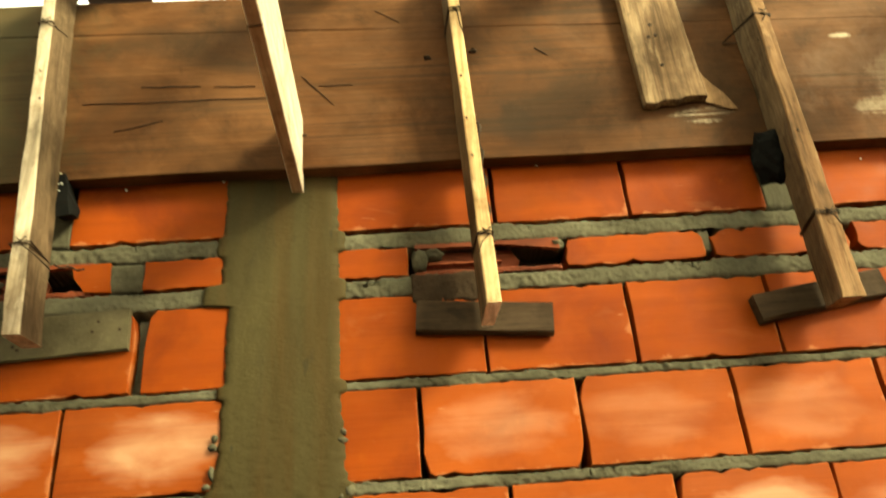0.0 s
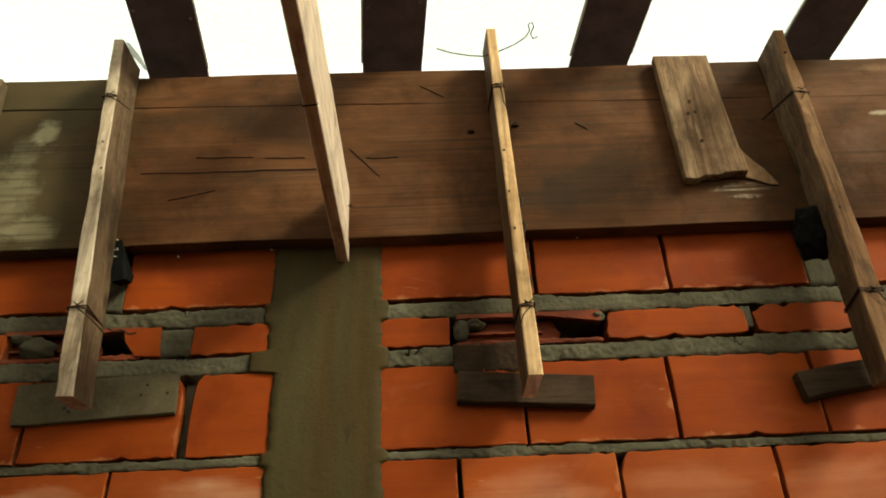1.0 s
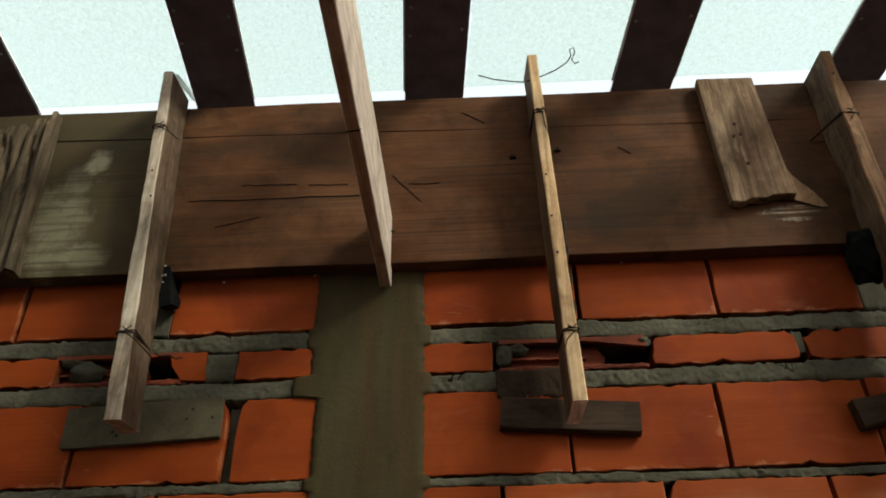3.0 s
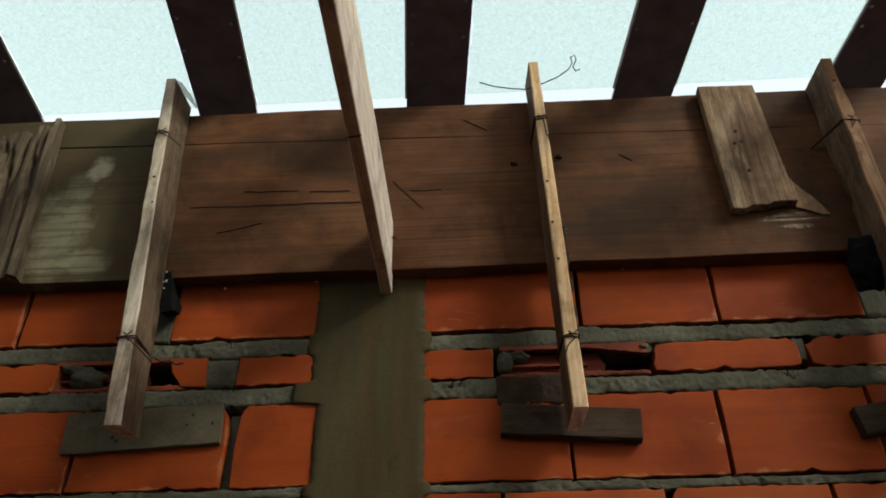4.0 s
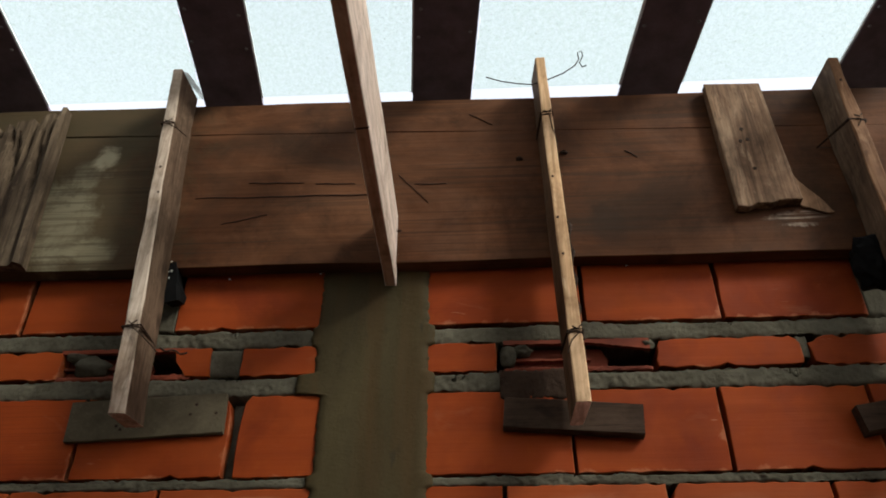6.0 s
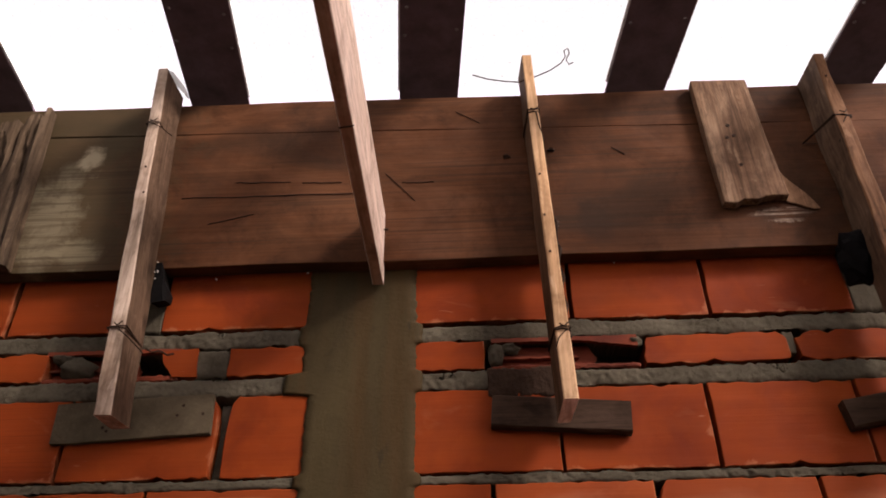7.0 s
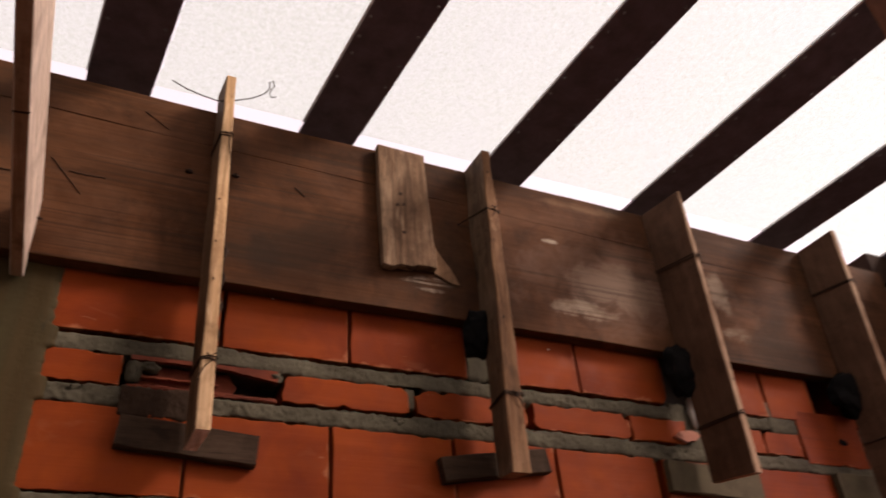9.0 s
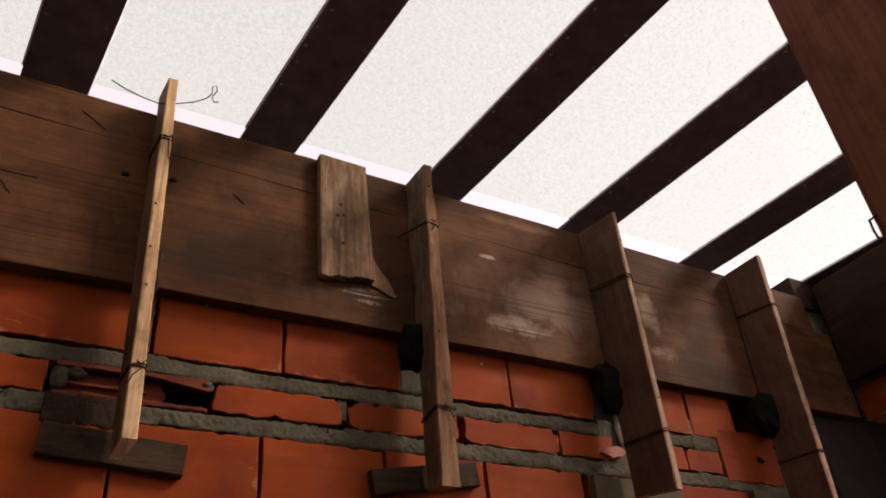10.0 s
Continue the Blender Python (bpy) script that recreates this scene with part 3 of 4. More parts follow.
def plank(name, x0, x1, z0, z1, y0, y1, material, seed, label, dz0=0.0, dz1=0.0):
    """A long sawn plank with softly uneven edges; dz0, dz1: rise of its lower and upper edge over its length."""
    bm = bmesh.new()
    nx = max(2, int((x1 - x0) / 0.06))
    rows = []
    for i in range(nx + 1):
        t = i / nx
        x = x0 + (x1 - x0) * t
        e0 = 0.004 * noise.noise((x * 3, seed, 0.3)) + dz0 * t
        e1 = 0.003 * noise.noise((x * 4, seed, 7.3)) + dz1 * t
        yy = 0.003 * noise.noise((x * 1.5, seed, 2.0))
        c = 0.0018
        rows.append([bm.verts.new(p) for p in ((x, y0 + yy, z0 + c + e0), (x, y0 + yy, z1 - c + e1), (x, y0 + c + yy, z1 + e1), (x, y1, z1 + e1), (x, y1, z0 + e0), (x, y0 + c + yy, z0 + e0))])
    for a, b in zip(rows, rows[1:]):
        for k in range(6):
            bm.faces.new((a[k], b[k], b[(k + 1) % 6], a[(k + 1) % 6]))
    bm.faces.new(rows[0])
    bm.faces.new(rows[-1][::-1])
    bmesh.ops.recalc_face_normals(bm, faces=bm.faces)
    return whole(name, part("plank", bm, material), "plank", label, "shuttering board", "shuttering boards")


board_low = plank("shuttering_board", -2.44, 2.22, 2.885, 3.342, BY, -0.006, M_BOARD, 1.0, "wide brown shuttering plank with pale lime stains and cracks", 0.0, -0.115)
board_top = plank("shuttering_board", -2.44, 2.14, 3.344, 3.437, BY + 0.002, -0.006, M_BOARD, 4.0, "narrow brown shuttering plank above the wide one", -0.113, -0.05)
# pale end grain, with its lit look put into the colour
two_tone(board_top.children[0], M_BATTEN_EDGE, lambda n: n.x > 0.8)
# added dark box that blocks the sky behind the plank's end
plate = tagged(part("wall_plate", solid(2.15, 2.4, -0.02, 0.1, 3.36, 3.495), M_SIDE_SHADED), "added dark filler closing the sky gap in the corner", "wall plate", kind="structure")
concrete = tagged(part("ring_beam", solid(-2.45, 2.3, -0.004, 0.1, 2.96, 3.38), M_MORTAR), "raw concrete ring beam behind the shuttering", "ring beam", kind="structure")
tagged(part("shuttering_board", solid(2.23, 2.27, -0.58, -0.05, 3.03, 3.45, 0.003), M_SIDE_SHADED), "shuttering plank on the side wall, darkened for the unlit corner", "shuttering board", "shuttering boards")


def crack(x0, x1, z0, z1, w, seed, face=BY, warp=1.0):
    """A dark sliver along the plank's face that paints the shade inside a thin split."""
    n = 16
    bm = bmesh.new()
    up, lo = [], []
    for i in range(n + 1):
        t = i / n
        h = w * math.sin(math.pi * min(1, max(0, t * 0.96 + 0.02))) ** 0.6 * (0.6 + 0.5 * noise.noise((t * 9, seed, 1)))
        x, z = x0 + (x1 - x0) * t, z0 + (z1 - z0) * t + 0.003 * noise.noise((t * 5, seed, 0))
        h = max(0.0007, h * 0.85)
        y = face + 0.003 * noise.noise((x * 1.5, warp, 2.0)) - 0.0024
        up.append(bm.verts.new((x, y, z + h / 2)))
        lo.append(bm.verts.new((x, y, z - h / 2)))
    for i in range(n):
        bm.faces.new((lo[i], lo[i + 1], up[i + 1], up[i]))
    r = bmesh.ops.extrude_face_region(bm, geom=bm.faces[:])
    bmesh.ops.translate(bm, verts=[e for e in r["geom"] if isinstance(e, bmesh.types.BMVert)], vec=(0, 0.006, 0))
    bmesh.ops.recalc_face_normals(bm, faces=bm.faces)
    return bm


for k, (a, b, c, d, w) in enumerate(((-1.2, -0.76, 3.094, 3.09, 0.004), (-1.07, -0.93, 3.138, 3.134, 0.005), (-0.9, -0.8, 3.13, 3.126, 0.003), (-1.12, -1.01, 3.01, 3.035, 0.003),
                                     (-0.69, -0.615, 3.15, 3.06, 0.002), (-0.65, -0.57, 3.118, 3.117, 0.0016), (-0.12, -0.09, 3.21, 3.185, 0.004))):
    part("crack", crack(a, b, c, d, w, k), M_WIRE, board_low)

for k, (x, z) in enumerate(((-0.386, 3.19), (-0.272, 3.206))):
    part("nail", lump((x, BY - 0.003, z), (0.009, 0.006, 0.006), k + 50, 2, 0.5), M_WIRE, board_low, "rusty nail head with stain")
part("crack", crack(-0.51, -0.45, 3.358, 3.316, 0.0014, 9, BY + 0.002, 4.0), M_WIRE, board_top)

# patch board nailed over the shuttering, its foot broken off
pb = prism([(0.108, 0, 3.407), (0.25, 0, 3.403), (0.256, 0, 3.2), (0.262, 0, 3.075), (0.266, 0, 3.012), (0.235, 0, 3.014), (0.21, 0, 3.012), (0.195, 0, 3.004), (0.16, 0, 3.006), (0.14, 0, 2.995), (0.113, 0, 2.999), (0.109, 0, 3.2)],
           (0, BY - 0.03, 0), (0, 1, 0), 0.026, 0.002)
patch = whole("patch_board", part("plank", pb, M_PATCH), "plank", "short weathered board with a splintered foot nailed to the shuttering", "board")
sp = prism([(0.2615, 0, 3.145), (0.27, 0, 3.112), (0.279, 0, 3.088), (0.296, 0, 3.062), (0.316, 0, 3.036), (0.331, 0, 3.006), (0.339, 0, 2.988), (0.322, 0, 2.987), (0.303, 0, 2.995), (0.285, 0, 3.004), (0.267, 0, 3.011)], (0, BY - 0.007, 0), (0, 1, 0), 0.0045, 0.001)
part("splinter", sp, M_TORN, patch, "thin torn splinter")


def rough_board(x0, x1, z0, z1, lean, y_front, y_back, seed):
    """A hacked old board: deep upright gouges near its top, a raised strip along one edge."""
    bm = bmesh.new()
    nx, nz = 60, 40
    g = []
    for i in range(nx + 1):
        t = i / nx
        row = []
        for k in range(nz + 1):
            q = k / nz
            z = z0 + (z1 - 0.1 * (1 - t) ** 0.7 + 0.012 * noise.noise((t * 14, seed, 0)) + 0.008 * noise.noise((t * 45, seed, 1)) - z0) * q
            x = x0 + (x1 - x0) * t + lean * (1 - q) * t
            gouge = max(0.0, noise.noise((t * 22 + 0.8 * q, q * 2.2, seed)) - 0.02) * min(1.0, max(0.0, 2.2 * q - 0.75))
            ridge = 0.012 * max(0.0, 1 - abs(t - 0.965) / 0.035)
            d = 0.085 * gouge + 0.003 * noise.noise((t * 40, q * 3, seed)) - ridge + 0.012 * max(0.0, min(1.0, (0.955 - t) * 30)) * 0.4
            row.append(bm.verts.new((x, min(y_back - 0.002, y_front + d), z)))
        g.append(row)
    for i in range(nx):
        for k in range(nz):
            bm.faces.new((g[i][k], g[i + 1][k], g[i + 1][k + 1], g[i][k + 1]))
    rim = [r[0] for r in g] + g[-1][1:] + [r[-1] for r in g[::-1]][1:] + g[0][-2:0:-1]
    back = [bm.verts.new((v.co.x, y_back, v.co.z)) for v in rim]
    for k in range(len(rim)):
        j = (k + 1) % len(rim)
        bm.faces.new((rim[k], rim[j], back[j], back[k]))
    bm.faces.new(back)
    bmesh.ops.recalc_face_normals(bm, faces=bm.faces)
    return bm


tagged(part("patch_board", rough_board(-2.0, -1.6, 2.885, 3.402, 0.033, BY - 0.034, BY - 0.004, 3.0), M_ROUGH), "rough gouged weathered board standing against the shuttering", "board")
for x, z in ((0.16, 3.2), (0.178, 3.205), (0.17, 3.24), (0.175, 3.11)):
    part("nail_hole", tube([(x, BY - 0.0315, z), (x, BY - 0.0285, z)], 0.005, 7), M_WIRE, patch.children[0])

# ---- battens ----


def sawn(corners, seed, rings=34, wob=0.0022, chamfer=0.003):
    """A sawn timber between two quads of corners, (low, high) each; nibbled arrises and faintly uneven faces."""
    low, high = ([Vector(c) for c in q] for q in corners)
    bm = bmesh.new()
    rows = []
    for i in range(rings):
        t = i / (rings - 1)
        c4 = [a.lerp(b, t) for a, b in zip(low, high)]
        for k in range(4):
            c4[k] = c4[k] + Vector((wob * noise.noise((seed * 7.3 + k * 2.1, t * 7, seed)), 0.6 * wob * noise.noise((seed, t * 6, k * 1.7)), 0))
        row = []
        for k in range(4):
            p, q, r = c4[k], c4[k - 1], c4[(k + 1) % 4]
            n = chamfer * (0.8 + 1.5 * max(0.0, noise.noise((t * 21 + k * 5, seed, 4.0))) + 2.5 * max(0.0, noise.noise((t * 60 + k * 9, seed, 8.0)) - 0.45))
            row.append(bm.verts.new(p + (q - p).normalized() * n))
            row.append(bm.verts.new(p + (r - p).normalized() * n))
        rows.append(row)
    for r0, r1 in zip(rows, rows[1:]):
        for k in range(8):
            bm.faces.new((r0[k], r0[(k + 1) % 8], r1[(k + 1) % 8], r1[k]))
    bm.faces.new(rows[0][::-1])
    bm.faces.new(rows[-1])
    bmesh.ops.recalc_face_normals(bm, faces=bm.faces)
    return bm


def batten(label, low, high, y_front, face, flank, seed, z_low, z_top, wob=0.002):
    """low, high: x of the front's two arrises and of the back's two; z_low, z_top: of the front and of the back."""
    y_back = BY - 0.003
    quads = []
    for (fl, fr, bl, br), (zf, zb) in ((low, z_low), (high, z_top)):
        quads.append([(fl, y_front, zf), (fr, y_front, zf), (br, y_back, zb), (bl, y_back, zb)])
    # flanks take a second material, which on three battens holds their shade
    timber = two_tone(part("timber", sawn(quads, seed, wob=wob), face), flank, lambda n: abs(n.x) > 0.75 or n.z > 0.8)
    return whole("batten", timber, "timber", label, "batten", "shuttering battens")


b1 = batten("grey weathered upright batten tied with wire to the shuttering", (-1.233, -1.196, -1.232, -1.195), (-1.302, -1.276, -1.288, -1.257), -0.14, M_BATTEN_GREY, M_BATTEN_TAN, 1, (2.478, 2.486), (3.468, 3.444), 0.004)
b3 = batten("thin golden upright batten with a squared foot", (-0.315, -0.286, -0.322, -0.296), (-0.333, -0.308, -0.339, -0.314), -0.14, M_BATTEN_GOLD, M_BATTEN_GOLD_SHADED, 2, (2.484, 2.474), (3.459, 3.466))
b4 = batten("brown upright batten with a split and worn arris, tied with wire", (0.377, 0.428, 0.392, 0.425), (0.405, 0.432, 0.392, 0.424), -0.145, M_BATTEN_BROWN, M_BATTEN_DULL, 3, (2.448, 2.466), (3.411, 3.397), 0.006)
b5 = batten("broad upright batten with dark-shaded flanks and a pale front edge, tied with wire", (1.072, 1.095, 1.037, 1.06), (1.093, 1.106, 1.037, 1.055), -0.175, M_BATTEN_EDGE, M_BATTEN_SHADED, 4, (2.488, 2.5), (3.413, 3.39))
b6 = batten("broad upright batten with dark-shaded flanks and a pale front edge, tied with wire", (1.712, 1.736, 1.67, 1.69), (1.772, 1.793, 1.72, 1.74), -0.17, M_BATTEN_EDGE, M_BATTEN_SHADED, 5, (2.46, 2.47), (3.414, 3.386))


b3.children[0].data.materials.append(M_STRUT)      # pale sawn end, lightened further to look lit from below
for f in b3.children[0].data.polygons:
    if f.normal.z < -0.75:
        f.material_index = 2


def tie(x_left, x_right, y_front, y_back, x_back, z, seed, tail):
    """Tie wire wound twice round a batten and drawn into the boards, with a loose end."""
    r = random.Random(seed)
    pts = []
    for turn in range(2):
        for x, y in ((x_back, y_back), (x_left, y_front), ((x_left + x_right) / 2, y_front - 0.002), (x_right, y_front), (x_back + x_right - x_left, y_back)):
            pts.append((x + r.uniform(-0.001, 0.001), y + r.uniform(-0.001, 0.001), z + 0.005 * turn + r.uniform(-0.004, 0.004)))
    bm = tube(pts, 0.0019, 5)
    if tail:
        a = Vector(pts[2])
        tube([a, a + Vector((0.006, -0.004, -0.006)), a + Vector(tail) * 0.5 + Vector((0.0, -0.005, 0.002)), a + Vector(tail)], 0.0014, 5, bm)
        tube([a + Vector((-0.006, -0.002, 0.01)), a + Vector((0.003, -0.005, 0.002)), a + Vector((0.012, -0.003, 0.012))], 0.0016, 5, bm)
    return tagged(part("tie_wire", bm, M_WIRE), "rusty twisted tie wire round a batten", "wire", "tie wires")


tie(-1.291, -1.259, -0.1415, -0.05, -1.283, 3.268, 1, (0.05, 0.02, -0.03))
tie(-1.249, -1.209, -0.1415, -0.05, -1.249, 2.672, 2, (0.075, -0.01, -0.07))
tie(-0.331, -0.302, -0.1415, -0.05, -0.338, 3.252, 3, (0.02, 0.01, -0.09))
tie(-0.3195, -0.288, -0.1415, -0.05, -0.326, 2.635, 4, (-0.02, 0.0, -0.05))
tie(0.397, 0.435, -0.1465, -0.05, 0.352, 3.19, 5, (-0.02, 0.02, -0.07))
tie(0.381, 0.431, -0.1465, -0.05, 0.389, 2.638, 6, (0.02, 0.0, -0.03))
tie(1.085, 1.104, -0.1765, -0.05, 1.034, 3.16, 7, (0.03, 0.03, -0.02))
tie(1.073, 1.099, -0.1765, -0.05, 1.034, 2.65, 8, None)
tie(1.757, 1.782, -0.1715, -0.05, 1.706, 3.2, 9, None)
tie(1.723, 1.75, -0.1715, -0.05, 1.678, 2.66, 10, None)

# long plank on edge that butts against the shuttering and runs level across the porch
bm = bmesh.new()
rings = []
YS = (-0.02, -0.0205, -0.05, -0.051) + tuple(-0.1 - 0.1 * k for k in range(33))
for i, y in enumerate(YS):
    w = [0.0014 * noise.noise((y * 7, k, 3.0)) for k in range(6)]
    top = 2.881 if i < 2 else 3.018 + 0.006 * min(1.0, -y)
    xs = -0.0065 * (y + 0.02)
    xl, xr = -0.713 + xs, -0.687 + xs
    rings.append([bm.verts.new(v) for v in ((xl + w[0], y, 2.838 + w[1]), (xl + 0.002 + w[0], y, 2.836 + w[1]), (xr - 0.002 + w[2], y, 2.836 + w[1]), (xr + w[2], y, 2.838 + w[1]),
                                            (xr + w[3], y, top - 0.002 + w[4]), (xr - 0.002 + w[3], y, top + w[4]), (xl + 0.002 + w[5], y, top + w[4]), (xl + w[5], y, top - 0.002 + w[4]))])
for ra, rb in zip(rings, rings[1:]):
    for k in range(8):
        bm.faces.new((ra[k], ra[(k + 1) % 8], rb[(k + 1) % 8], rb[k]))
bm.faces.new(rings[0][::-1])
bm.faces.new(rings[-1])
bmesh.ops.recalc_face_normals(bm, faces=bm.faces)
# downward faces get the shaded copy
strut = whole("brace", two_tone(part("timber", bm, M_STRUT), M_STRUT_SHADED, lambda n: n.z < -0.8), "timber", "pale sawn plank on edge butting against the shuttering", "brace")
# dark strand on the surface, drawn for the shade in a notch
part("saw_mark", tube([(-0.7115, -0.538, 2.8355), (-0.686, -0.541, 2.8355), (-0.6838, -0.541, 2.839)], 0.0016, 5), M_WIRE, strut.children[0], "shallow dark saw mark")

# spacer blocks between the battens and the bricks
blocks = []
for lab, m_, x0, x1, z0, z1, yd, dz in (("grey cement-stained wooden block under a batten", M_BLOCK_OLD, -1.378, -1.042, 2.472, 2.562, 0.013, 0.014),
                                        ("dark wooden block under a batten", M_BLOCK, -0.452, -0.168, 2.482, 2.55, 0.026, -0.022),
                                        ("dark wooden block under a batten", M_BLOCK, 0.262, 0.55, 2.456, 2.516, 0.03, 0.045),
                                        ("grey cement-stained wooden block under a batten", M_BLOCK_OLD, 0.928, 1.24, 2.482, 2.566, 0.022, -0.012),
                                        ("grey cement-stained wooden block under a batten", M_BLOCK_OLD, 1.555, 1.87, 2.5, 2.575, 0.022, 0.0)):
    bm = stick((x0, -yd / 2 - 0.001, (z0 + z1) / 2), (x1, -yd / 2 - 0.001, (z0 + z1) / 2 + dz), (0, 0, 1), z1 - z0, yd, x0, 8, 0.003)
    blocks.append(whole("spacer_block", part("timber", bm, m_), "timber", lab, "block", "spacer blocks"))

# upright post of the porch
bm = solid(0.448, 0.668, -1.45, -1.23, 0.0, ROOF_Z - 0.001)
bmesh.ops.subdivide_edges(bm, edges=[e for e in bm.edges if abs(e.verts[0].co.z - e.verts[1].co.z) > 1], cuts=40)
for v in bm.verts:
    v.co.x += 0.004 * noise.noise((v.co.z * 2.5, v.co.y * 9, 1.0))
    v.co.y += 0.004 * noise.noise((v.co.z * 2.5, v.co.x * 9, 4.0))
bmesh.ops.bevel(bm, geom=[e for e in bm.edges if abs(e.verts[0].co.z - e.verts[1].co.z) > 0.05 and e.calc_face_angle(0) > 1.2], offset=0.012, segments=2, affect="EDGES")
post = whole("post", part("timber", bm, M_POST), "timber", "reddish brown wooden post carrying the roof", "post")
part("nail", tube([(0.462, -1.236, 2.47), (0.4495, -1.2285, 2.462), (0.4485, -1.228, 2.446), (0.452, -1.228, 2.432)], 0.0019, 6), M_WIRE, post, "bent rusty nail")

# ---- bricks and mortar ----
rnd = random.Random(11)
COL_L, COL_R = -0.862, -0.608


def brick_bm(x0, x1, z0, z1, depth=0.105, y=FRONT, jag=0.0022, plane="y", chip=0.15):
    """One hollow brick: chamfered face, slightly ragged arrises, true depth."""
    bm = bmesh.new()
    x0, x1, c = x0 - 0.0015, x1 + 0.0015, 0.0016
    j = lambda: rnd.uniform(-jag, jag)
    yy = y + rnd.uniform(-0.0015, 0.0015)
    m = max(3, round((x1 - x0) / 0.018))
    low = [(x0 + (x1 - x0) * k / m, z0 + j() + (rnd.uniform(0.003, 0.008) if rnd.random() < 0.035 else 0)) for k in range(m + 1)]
    top = [(x1 - (x1 - x0) * k / m, z1 + j() - (rnd.uniform(0.002, 0.006) if rnd.random() < 0.06 else 0)) for k in range(m + 1)]
    # knocked-off corners
    hz = (z1 - z0) * 0.5
    for run, at, sx_, sz_ in ((low, 0, 1, 1), (low, -1, -1, 1), (top, 0, -1, -1), (top, -1, 1, -1)):
        if rnd.random() < chip:
            d = min(rnd.uniform(0.004, 0.016), hz * 0.5)
            run[at] = (run[at][0] + sx_ * d * rnd.uniform(0.3, 1.2), run[at][1] + sz_ * d)
    side = [(z0 + (z1 - z0) * q) for q in (0.25, 0.5, 0.75)]
    corners = low + [(x1 + 1.3 * j(), q) for q in side] + top + [(x0 + 1.3 * j(), q) for q in side[::-1]]
    cx, cz = (x0 + x1) / 2, (z0 + z1) / 2
    sx, sz = 1 - 2 * c / (x1 - x0), 1 - 2 * c / (z1 - z0)
    front = [bm.verts.new((cx + (px - cx) * sx, yy, cz + (pz - cz) * sz)) for px, pz in corners]
    edge = [bm.verts.new((px, yy + c * 0.7, pz)) for px, pz in corners]
    back = [bm.verts.new((px, y + depth, pz)) for px, pz in corners]
    bm.faces.new(front)
    k2 = len(corners)
    for a, b in ((front, edge), (edge, back)):
        for k in range(k2):
            bm.faces.new((a[k], a[(k + 1) % k2], b[(k + 1) % k2], b[k]))
    uv = bm.loops.layers.uv.new("face")
    for f in bm.faces:
        for lp in f.loops:
            lp[uv].uv = ((lp.vert.co.x - x0) / (x1 - x0), (lp.vert.co.z - z0) / (z1 - z0))
    if plane == "x":
        for v in bm.verts:
            v.co = Vector((2.3 + v.co.y, v.co.x, v.co.z))
    bmesh.ops.recalc_face_normals(bm, faces=bm.faces)
    return bm


ROWS = [
    (2.395, 2.574, [(-1.98, -1.67), (-1.66, -1.36), (-1.35, -1.034), (-1.008, -0.82), (-0.64, -0.316), (-0.306, -0.006), (0.006, 0.3), (0.311, 0.585), (0.598, 0.9), (0.93, 1.25), (1.262, 1.56), (1.572, 1.87), (1.882, 2.18)]),
    (2.193, 2.37, [(-2.08, -1.78), (-1.77, -1.47), (-1.46, -1.162), (-1.15, -0.82), (-0.63, -0.462), (-0.45, -0.142), (-0.13, 0.174), (0.186, 0.48), (0.492, 0.79), (0.802, 1.1), (1.112, 1.41), (1.422, 1.72), (1.732, 2.03)]),
    (1.985, 2.165, [(-1.9, -1.61), (-1.6, -1.3), (-1.29, -0.99), (-0.98, -0.81), (-0.62, -0.3), (-0.288, 0.018), (0.03, 0.325), (0.337, 0.635), (0.647, 0.945), (0.957, 1.255), (1.267, 1.565), (1.577, 1.875), (1.887, 2.185)]),
    (2.623, 2.692, [(-1.98, -1.75), (-1.74, -1.446), (-1.027, -0.84), (-0.63, -0.464), (-0.112, 0.192), (0.216, 0.52), (0.545, 0.842), (0.853, 1.04), (1.2, 1.32), (1.33, 1.47)]),
    (2.742, 2.955, [(-1.98, -1.87), (-1.86, -1.572), (-1.555, -1.265), (-1.196, -0.84), (-0.64, -0.268), (-0.255, 0.04), (0.052, 0.36), (0.45, 0.7), (0.712, 1.0), (1.18, 1.376), (1.39, 1.58), (1.72, 1.985)]),
]
LOWER = [(z, z + 0.18, [(-3.1 + 0.31 * k + (0.155 if r % 2 else 0), -2.8 + 0.31 * k + (0.155 if r % 2 else 0)) for k in range(17)]) for r, z in enumerate((1.775, 1.565, 1.355))]
for z0, z1, spans in ROWS:
    for x0, x1 in spans:
        # big bricks of the lower rows carry the painted glare
        part("brick", brick_bm(x0, x1, z0, z1, jag=0.0028 if z1 - z0 < 0.1 else 0.0017, chip=0.4 if z1 - z0 < 0.1 else 0.1), M_BRICK_LIME_GLARE if z1 < 2.4 and x1 - x0 > 0.2 else M_BRICK, wall_north)
for z0, z1, spans in LOWER:
    for x0, x1 in spans:
        if -2.45 < x0 and x1 < 2.25 and not (x1 > COL_L and x0 < COL_R):
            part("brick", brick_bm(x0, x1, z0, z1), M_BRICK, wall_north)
part("brick", brick_bm(1.486, 1.74, 2.605, 2.775, 0.105), M_BRICK, wall_north)
for y0, y1 in ((-0.31, -0.02), (-0.585, -0.32)):
    part("brick", brick_bm(y0, y1, 2.895, 3.022, plane="x"), M_BRICK, wall_east)
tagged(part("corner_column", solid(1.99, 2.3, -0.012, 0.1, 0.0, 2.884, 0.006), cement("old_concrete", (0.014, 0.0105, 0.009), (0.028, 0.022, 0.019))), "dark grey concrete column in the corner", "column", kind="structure")


